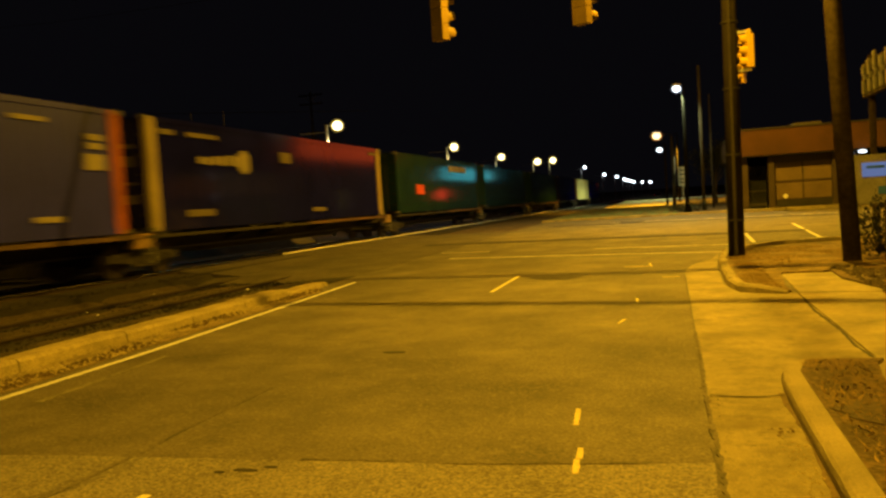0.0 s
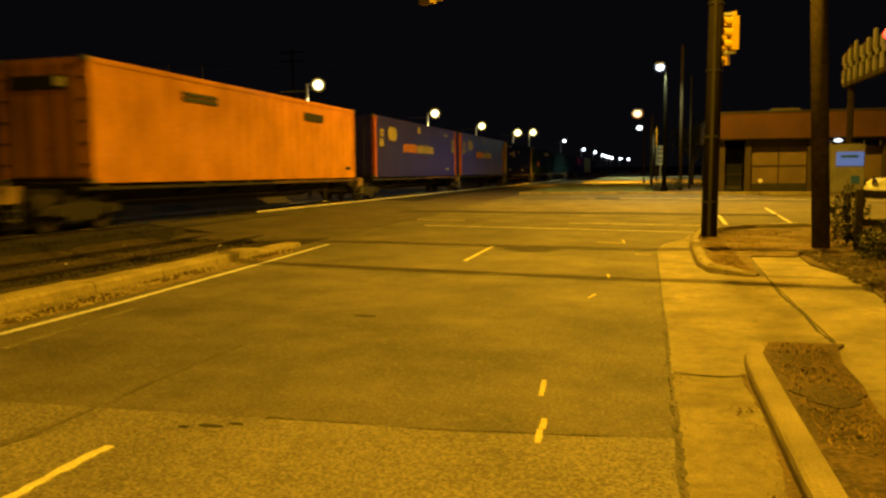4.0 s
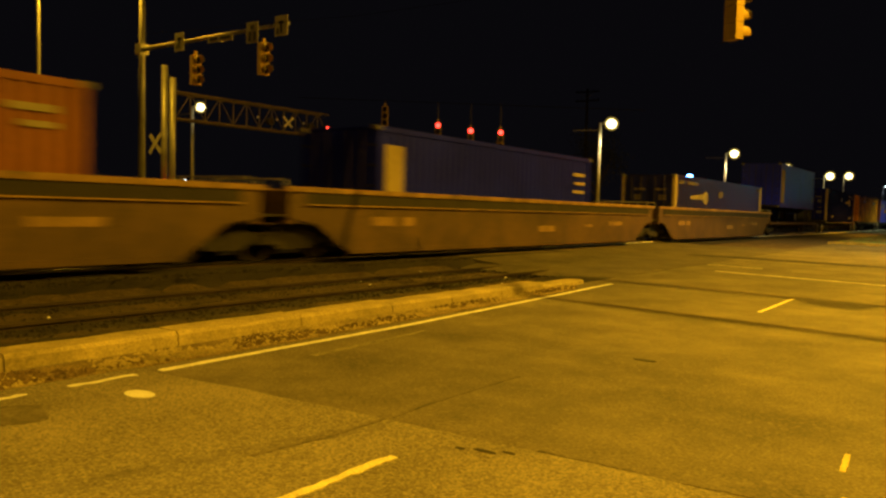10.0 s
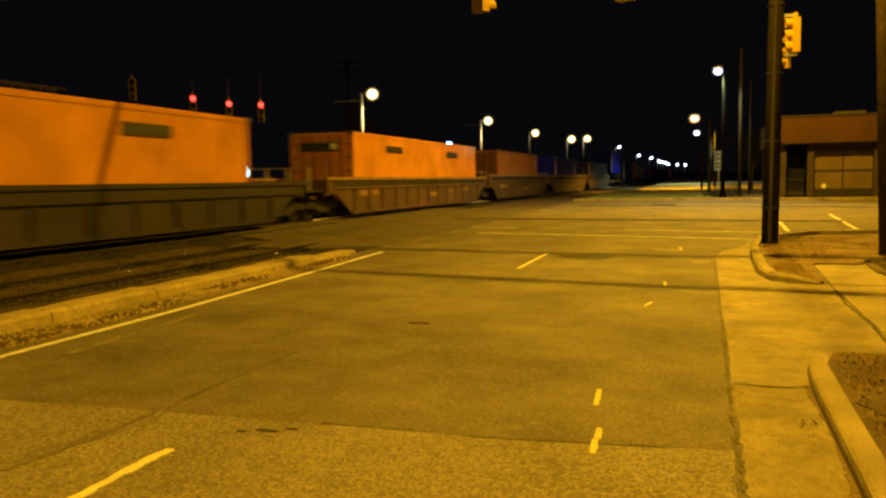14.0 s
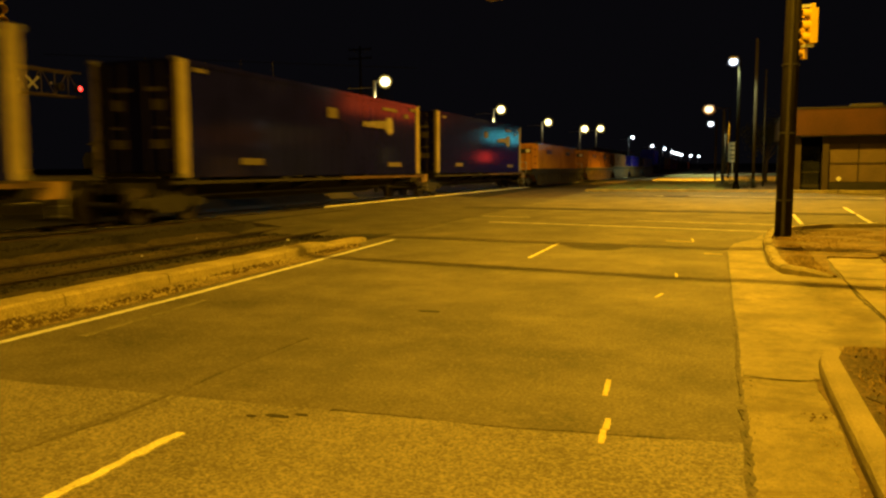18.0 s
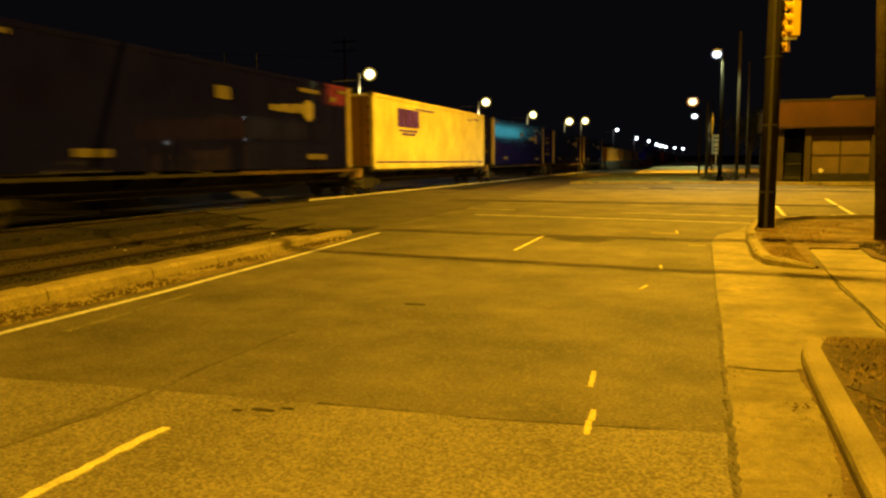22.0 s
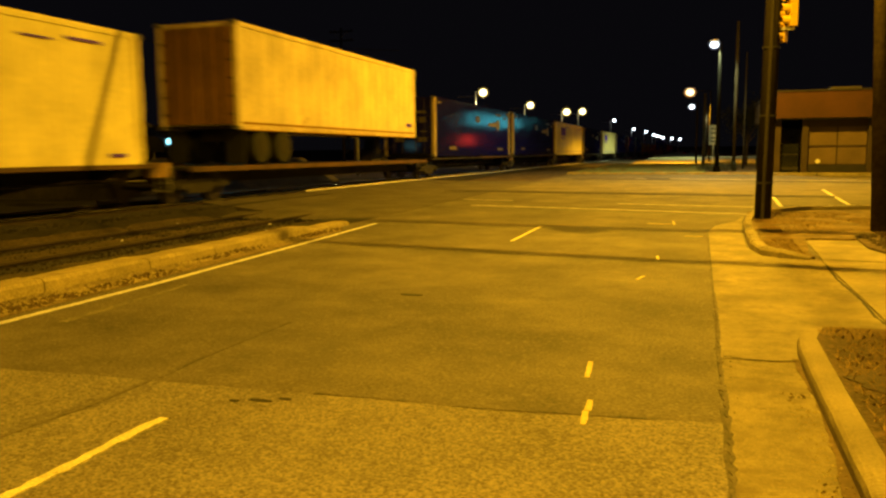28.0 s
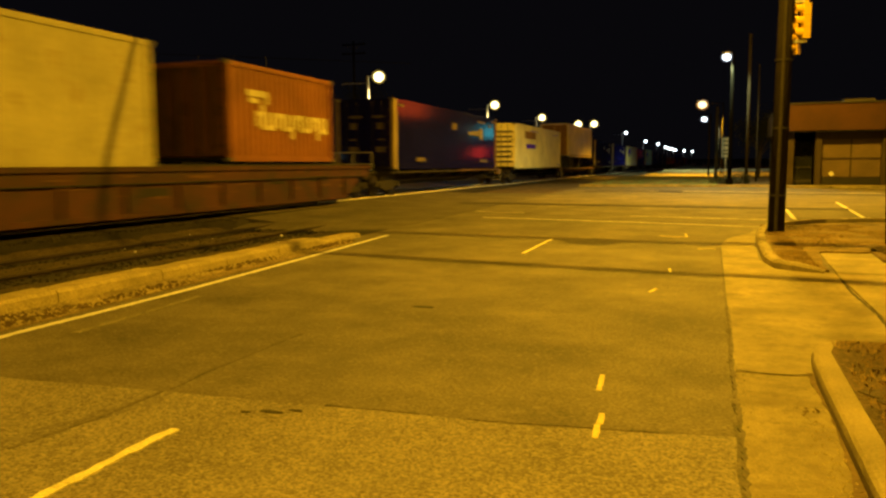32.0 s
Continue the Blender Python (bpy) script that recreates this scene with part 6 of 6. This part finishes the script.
def well_car(front, rear, body, label, top=1.5, ribbed=True):
    """A deep well between bogies, with ribbed side plates and sloping ends."""
    L = front - rear
    host = thing("well_car", label, "rail car", None, "cars of the freight train")
    k = (round(L, 1), top)
    a = L / 2 - 1.85
    for s in (-1, 1):
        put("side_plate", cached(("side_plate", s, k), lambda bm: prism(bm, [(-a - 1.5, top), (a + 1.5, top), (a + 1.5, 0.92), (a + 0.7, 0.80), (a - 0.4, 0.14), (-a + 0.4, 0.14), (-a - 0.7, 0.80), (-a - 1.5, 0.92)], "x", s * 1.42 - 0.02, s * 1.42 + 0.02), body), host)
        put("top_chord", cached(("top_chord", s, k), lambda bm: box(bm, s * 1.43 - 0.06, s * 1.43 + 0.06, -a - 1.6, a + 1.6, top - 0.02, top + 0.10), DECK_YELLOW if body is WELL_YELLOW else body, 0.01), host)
        put("bottom_chord", cached(("bottom_chord", s, k), lambda bm: box(bm, s * 1.43 - 0.06, s * 1.43 + 0.06, -a + 0.4, a - 0.4, 0.10, 0.22), body, 0.01), host)
        # Plate set slightly proud, coloured dark for the shade below the top chord.
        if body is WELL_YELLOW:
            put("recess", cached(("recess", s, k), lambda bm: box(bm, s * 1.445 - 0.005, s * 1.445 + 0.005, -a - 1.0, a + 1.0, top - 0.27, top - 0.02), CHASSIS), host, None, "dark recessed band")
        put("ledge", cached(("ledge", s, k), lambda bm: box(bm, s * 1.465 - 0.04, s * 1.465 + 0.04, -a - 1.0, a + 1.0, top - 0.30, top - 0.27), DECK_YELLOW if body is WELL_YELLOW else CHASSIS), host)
        for j in range(13 if ribbed else 0):
            y = -a + 0.6 + (2 * a - 1.2) * j / 12
            put("rib", cached(("rib", s, top), lambda bm: box(bm, s * 1.47 - 0.035, s * 1.47 + 0.035, -0.05, 0.05, 0.2, top - 0.3), body, 0.01), host, pose(0, y, 0))
        for y, l, z, h in ((-a + 1.2, 0.9, 0.75, 0.22), (-a + 2.4, 0.5, 0.75, 0.22), (a - 3.2, 1.3, 0.75, 0.16), (a - 5.4, 0.7, 0.7, 0.10), (0.4, 1.1, 0.55, 0.2)):
            put("marking_bar", cached(("well_mark", s, k, y), lambda bm: box(bm, s * 1.445 - 0.004, s * 1.445 + 0.004, y, y + l, z, z + h), DECK_YELLOW if body is WELL_YELLOW else CHASSIS), host)
    if body is WELL_RED:
        put("load_bed", cached(("load_bed", k), lambda bm: box(bm, -1.25, 1.25, -a, a, 0.3, 1.3), CHASSIS), host, None, "dark lower load")
        rnd = random.Random(61)
        for _ in range(26):
            y, z, l = rnd.uniform(-a + 1, a - 1), rnd.choice((0.95, 0.98, 0.75, 0.55)) + rnd.uniform(-0.05, 0.05), rnd.uniform(0.2, 1.0)
            put("marking_bar", cached(("red_mark", round(y, 2)), lambda bm: box(bm, 1.441, 1.449, y, y + l, z, z + rnd.uniform(0.03, 0.09)), MARK_DULL), host)
    for y in (-a + 0.5, -a / 2, 0, a / 2, a - 1.0):
        put("floor_beam", cached(("floor_beam",), lambda bm: box(bm, -1.4, 1.4, 0, 0.5, 0.14, 0.26), CHASSIS), host, pose(0, y, 0))
    for e in (-1, 1):
        put("end_frame", cached(("end_frame", e, k), lambda bm: (prism(bm, [(e * (a + 0.2), 0.95), (e * (a + 2.5), 0.95), (e * (a + 2.5), 0.78), (e * (a + 1.0), 0.72), (e * (a + 0.2), 0.5)], "x", -0.45, 0.45), box(bm, -1.4, 1.4, min(e * (a + 1.3), e * (a + 1.5)), max(e * (a + 1.3), e * (a + 1.5)), 0.8, top)), body), host)
        put("grab_rail", cached(("grab_rail", e, k), lambda bm: [tube(bm, (x, e * (a + 2.4), 0.9), (x, e * (a + 2.4), 1.75), 0.02, 0.02, 6) for x in (-1.2, -0.4, 0.4, 1.2)] + [tube(bm, (-1.2, e * (a + 2.4), z), (1.2, e * (a + 2.4), z), 0.02, 0.02, 6) for z in (1.3, 1.75)], GALV), host)
        put("walkway", cached(("walkway", e, k), lambda bm: box(bm, -1.35, 1.35, min(e * (a + 1.5), e * (a + 2.5)), max(e * (a + 1.5), e * (a + 2.5)), 0.95, 1.0), CHASSIS), host)
    bogie(host, -L / 2 + 0.9), bogie(host, L / 2 - 0.9)
    return host, (front + rear) / 2, 0.0


def flat_car(front, rear, label, e=-1):
    """A low flat deck for road trailers, its hitch towards the end e."""
    L = front - rear
    host = thing("flat_car", label, "rail car", None, "cars of the freight train")
    k = round(L, 1)
    put("centre_sill", cached(("flat_sill", k), lambda bm: box(bm, -0.4, 0.4, -L / 2 + 0.3, L / 2 - 0.3, 0.45, 0.86), CHASSIS), host)
    put("deck", cached(("flat_deck", k), lambda bm: box(bm, -1.3, 1.3, -L / 2 + 0.1, L / 2 - 0.1, 0.84, 0.92), CHASSIS, 0.01), host)
    y = e * (L / 2 - 3.6)
    put("hitch", cached(("hitch", k, e), lambda bm: (prism(bm, [(y - 0.6, 0.92), (y + 0.6, 0.92), (y + 0.3, 1.92), (y - 0.1, 1.92)], "x", -0.25, 0.25), box(bm, -0.45, 0.45, y - 0.3, y + 0.5, 1.88, 1.96)), CHASSIS), host)
    for s in (-1, 1):
        put("side_lip", cached(("side_lip", s, k), lambda bm: box(bm, s * 1.33 - 0.03, s * 1.33 + 0.03, -L / 2 + 0.1, L / 2 - 0.1, 0.80, 0.94), DECK_BROWN), host)
    bogie(host, -L / 2 + 0.9)
    return host, (front + rear) / 2, 0.0


NAVY_TRIM = [(LOGO_FRONT, MARK_WHITE, "pale winged emblem as plain bars"), (BARS_FRONT, MARK_FAINT, "small pale marking bars")]
REAR_TRIM = [(LOGO_REAR, MARK_WHITE, "pale winged emblem as plain bars"), (BARS_REAR, MARK_FAINT, "small pale marking bars")]
STACK_TRIM = [(LETTERS, MARK_WHITE, "row of pale bars"), (LETTERS_GOLD, MARK_GOLD, "row of gold bars"), (EMBLEM, MARK_WHITE, "round emblem as pale bars")]
STACK_LONG = STACK_TRIM[:2] + [([(a + (0.6 if a > 14.5 else 0.2 if a > 12 else 0), z, l, h) for a, z, l, h in EMBLEM], MARK_WHITE, "round emblem as pale bars")]
BLOCK_TRIM = [(BLOCKS, MARK_BLUE, "blue block emblem"), (SMALL_BLUE, MARK_BLUE, "small blue marking bars")]
WHITE_TRIM = [(PANEL[:1], MARK_BROWN, "brown panel marking"), (PANEL[1:], MARK_BLUE, "blue panel marking"), (SMALL_BLUE, MARK_BLUE, "small blue marking bars")]
ORANGE_TRIM = [(HOUSE, SIGN_BLACK, "dark plate markings")]
SCRIPT_TRIM = [(SCRIPT, MARK_BRIGHT, "large white lettering as plain bars")]
TEAL_TRIM = [([(3 + 0.5 * k, 2.2, 0.3, 0.35) for k in range(8)], MARK_WHITE, "row of pale bars"), ([(12.0, 0.9, 1.2, 0.5)], MARK_RED, "red marking")]
DARK_LABEL = "dark navy container with pale posts and emblem on a spine car"
# name, front, rear, height of the floor over the rail, box height, build, body, posts, markings, label
BOXES = [
    ("A", 145.0, 128.9, 1.08, 2.9, "dry", NAVY, NAVY, [], "dark navy container far along the train"),
    ("A", 126.5, 110.4, 1.08, 2.9, "dry", WHITE, WHITE, [], "pale container far along the train"),
    ("A", 107.8, 91.7, 1.08, 2.9, "dry", NAVY, NAVY, [], "dark navy container far along the train"),
    ("A", 89.4, 73.2, 1.08, 2.9, "dry", TEAL, TEAL, [], "dark teal container far along the train"),
    ("U1", 70.0, 53.8, 1.08, 2.9, "dry", TEAL, TEAL, [], "dark teal container on a spine car"),
    ("U2", 51.6, 35.4, 1.08, 2.9, "dry", TEAL, TEAL, TEAL_TRIM, "dark teal container with pale marking bars"),
    ("U3", 33.2, 16.9, 1.08, 2.9, "dry", NAVY, POST_PALE, REAR_TRIM, DARK_LABEL),
    ("U4", 15.9, -1.0, 1.08, 2.9, "dry", SLATE, POST_ORANGE, STACK_LONG, "slate grey container with orange posts and gold bars"),
    ("U5", -2.4, -18.7, 1.08, 2.9, "dry", SLATE, POST_ORANGE, STACK_TRIM, "slate grey container with orange posts and gold bars"),
    ("U6", -21.3, -38.2, 1.08, 2.9, "dry", ORANGE, ORANGE, ORANGE_TRIM, "bright orange container on a spine car"),
    ("U7", -41.4, -57.7, 1.08, 2.9, "dry", NAVY, POST_PALE, NAVY_TRIM, DARK_LABEL),
    ("U8", -63.9, -76.2, 2.02, 3.0, "trailer", BLUE, BLUE, [([(0.35, 2.3, 0.7, 0.12), (0.35, 2.0, 0.75, 0.1), (0.35, 1.7, 0.7, 0.1), (0.45, 1.45, 0.6, 0.06)], MARK_FAINT, "small pale marking bars"), ([(0.3, 0.55, 0.42, 0.32)], POST_PALE, "small yellow plate"), ([(10.95, 0.3, 0.85, 2.3)], POST_PALE, "pale yellow strip")], "blue road trailer riding on a flat car"),
]
BOXES += [
    ("U9", -81.4, -97.9, 0.26, 2.87, "dry", NAVY_DULL, POST_PALE, REAR_TRIM, "dark navy container sunk in a yellow well car"),
    ("U10", -107.3, -119.5, 0.30, 2.89, "iso", BLUE, BLUE, [([(0.5, 2.2, 0.9, 0.12), (0.5, 1.9, 0.8, 0.1), (0.5, 1.6, 0.9, 0.1), (0.4, 1.1, 0.7, 0.2)], MARK_WHITE, "pale marking bars"), ([(11.2, 0.15, 0.72, 2.3)], POST_PALE, "pale yellow strip")], "blue corrugated container sunk in a yellow well car"),
    ("U11", -127.0, -139.2, 0.26, 2.87, "iso", RED, RED, [([(0.5, 2.3, 0.8, 0.12), (0.5, 2.05, 0.6, 0.1)], MARK_WHITE, "small pale bars")], "rust red corrugated container sunk in a yellow well car"),
    ("U12", -144.4, -160.8, 0.26, 2.87, "dry", ORANGE, ORANGE, ORANGE_TRIM, "bright orange container sunk in a yellow well car"),
    ("U13", -167.9, -184.2, 0.24, 2.87, "dry", ORANGE, ORANGE, ORANGE_TRIM, "bright orange container sunk in a dark well car"),
    ("U14", -189.5, -206.0, 1.08, 2.9, "dry", NAVY, POST_PALE, NAVY_TRIM, DARK_LABEL),
    ("U15", -208.3, -224.6, 1.08, 2.9, "dry", NAVY, POST_PALE, NAVY_TRIM, DARK_LABEL),
    ("U16", -229.2, -245.7, 1.08, 2.9, "dry", NAVY, POST_PALE, NAVY_TRIM, DARK_LABEL),
    ("U17", -247.9, -264.6, 1.0, 3.0, "dry", WHITE, WHITE, BLOCK_TRIM, "white container with blue block emblem on a spine car"),
    ("U18", -266.7, -282.9, 1.08, 2.9, "dry", NAVY_GLOSS, POST_PALE, NAVY_TRIM, DARK_LABEL),
]
BOXES += [
    ("U19", -284.2, -300.7, 1.0, 3.0, "dry", WHITE, WHITE, BLOCK_TRIM, "white container with blue block emblem on a spine car"),
    ("U20", -301.8, -318.3, 1.08, 2.9, "dry", NAVY, POST_PALE, NAVY_TRIM, DARK_LABEL),
    ("U21", -319.3, -335.6, 1.08, 2.9, "dry", NAVY, POST_PALE, NAVY_TRIM, DARK_LABEL),
    ("U22", -338.3, -352.9, 1.95, 3.0, "trailer", CREAM, CREAM, [([(0.5, 0.45, 0.6, 0.14)], MARK_BLUE, "small dark bar")], "cream road trailer riding on a flat car"),
    ("U23", -357.0, -373.5, 1.0, 3.0, "reefer", WHITE, WHITE, WHITE_TRIM, "white refrigerated container with brown and blue panel"),
    ("U24", -378.3, -394.6, 1.08, 2.9, "dry", NAVY, POST_PALE, NAVY_TRIM, DARK_LABEL),
    ("U25", -400.2, -406.3, 1.38, 2.72, "iso", BROWN, BROWN, SCRIPT_TRIM, "brown short container with large white lettering bars"),
    ("U26", -409.4, -421.6, 1.25, 2.9, "dry", DINGY, DINGY, [], "pale container on a red well car"),
]
WELLS = {"U9": (-79.0, -100.6, WELL_YELLOW, 1.5), "U10": (-100.7, -122.9, WELL_YELLOW, 1.5), "U11": (-123.0, -142.2, WELL_YELLOW, 1.5),
         "U12": (-142.3, -163.6, WELL_YELLOW, 1.35), "U13": (-164.6, -187.0, WELL_DARK, 1.2), "U25": (-397.2, -424.0, WELL_RED, 1.15)}
TRAIN = []
for spec in BOXES:
    TRAIN.append(container(spec))
    name, front, rear = spec[:3]
    if name in WELLS:
        f, r, mat, top = WELLS[name]
        what = {"well_car_yellow": "weathered yellow well car", "well_car_dark": "dark grimy well car", "well_car_oxide_red": "oxide red well car"}[mat.name]
        ribbed = name not in ("U9", "U10", "U11")
        TRAIN.append(well_car(f, r, mat, what + (" with ribbed sides" if ribbed else " with plain dirty sides"), top, ribbed))
    elif spec[5] == "trailer":
        TRAIN.append(flat_car(front + 1.5, rear - 2.5, "low flat car carrying a road trailer", 1 if spec[6] is CREAM else -1))
    elif name != "U26":
        TRAIN.append(spine_car(front + 1.0, rear - 1.0, "grimy skeleton spine car on bogies"))


def travelled(t):
    """Metres that the train has gone at t seconds."""
    return 13.504 * t - 0.00708 * t * t


def motions():
    grade = math.degrees(math.atan(-0.007))
    for ob, middle, base in TRAIN:
        rows = []
        for t in range(0, 33, 2):
            y = middle + travelled(t)
            rows.append((t, pose(TRACK_X, y, rail_z(y) + base, grade, 0, 0)))
        walk(ob, rows)


motions()
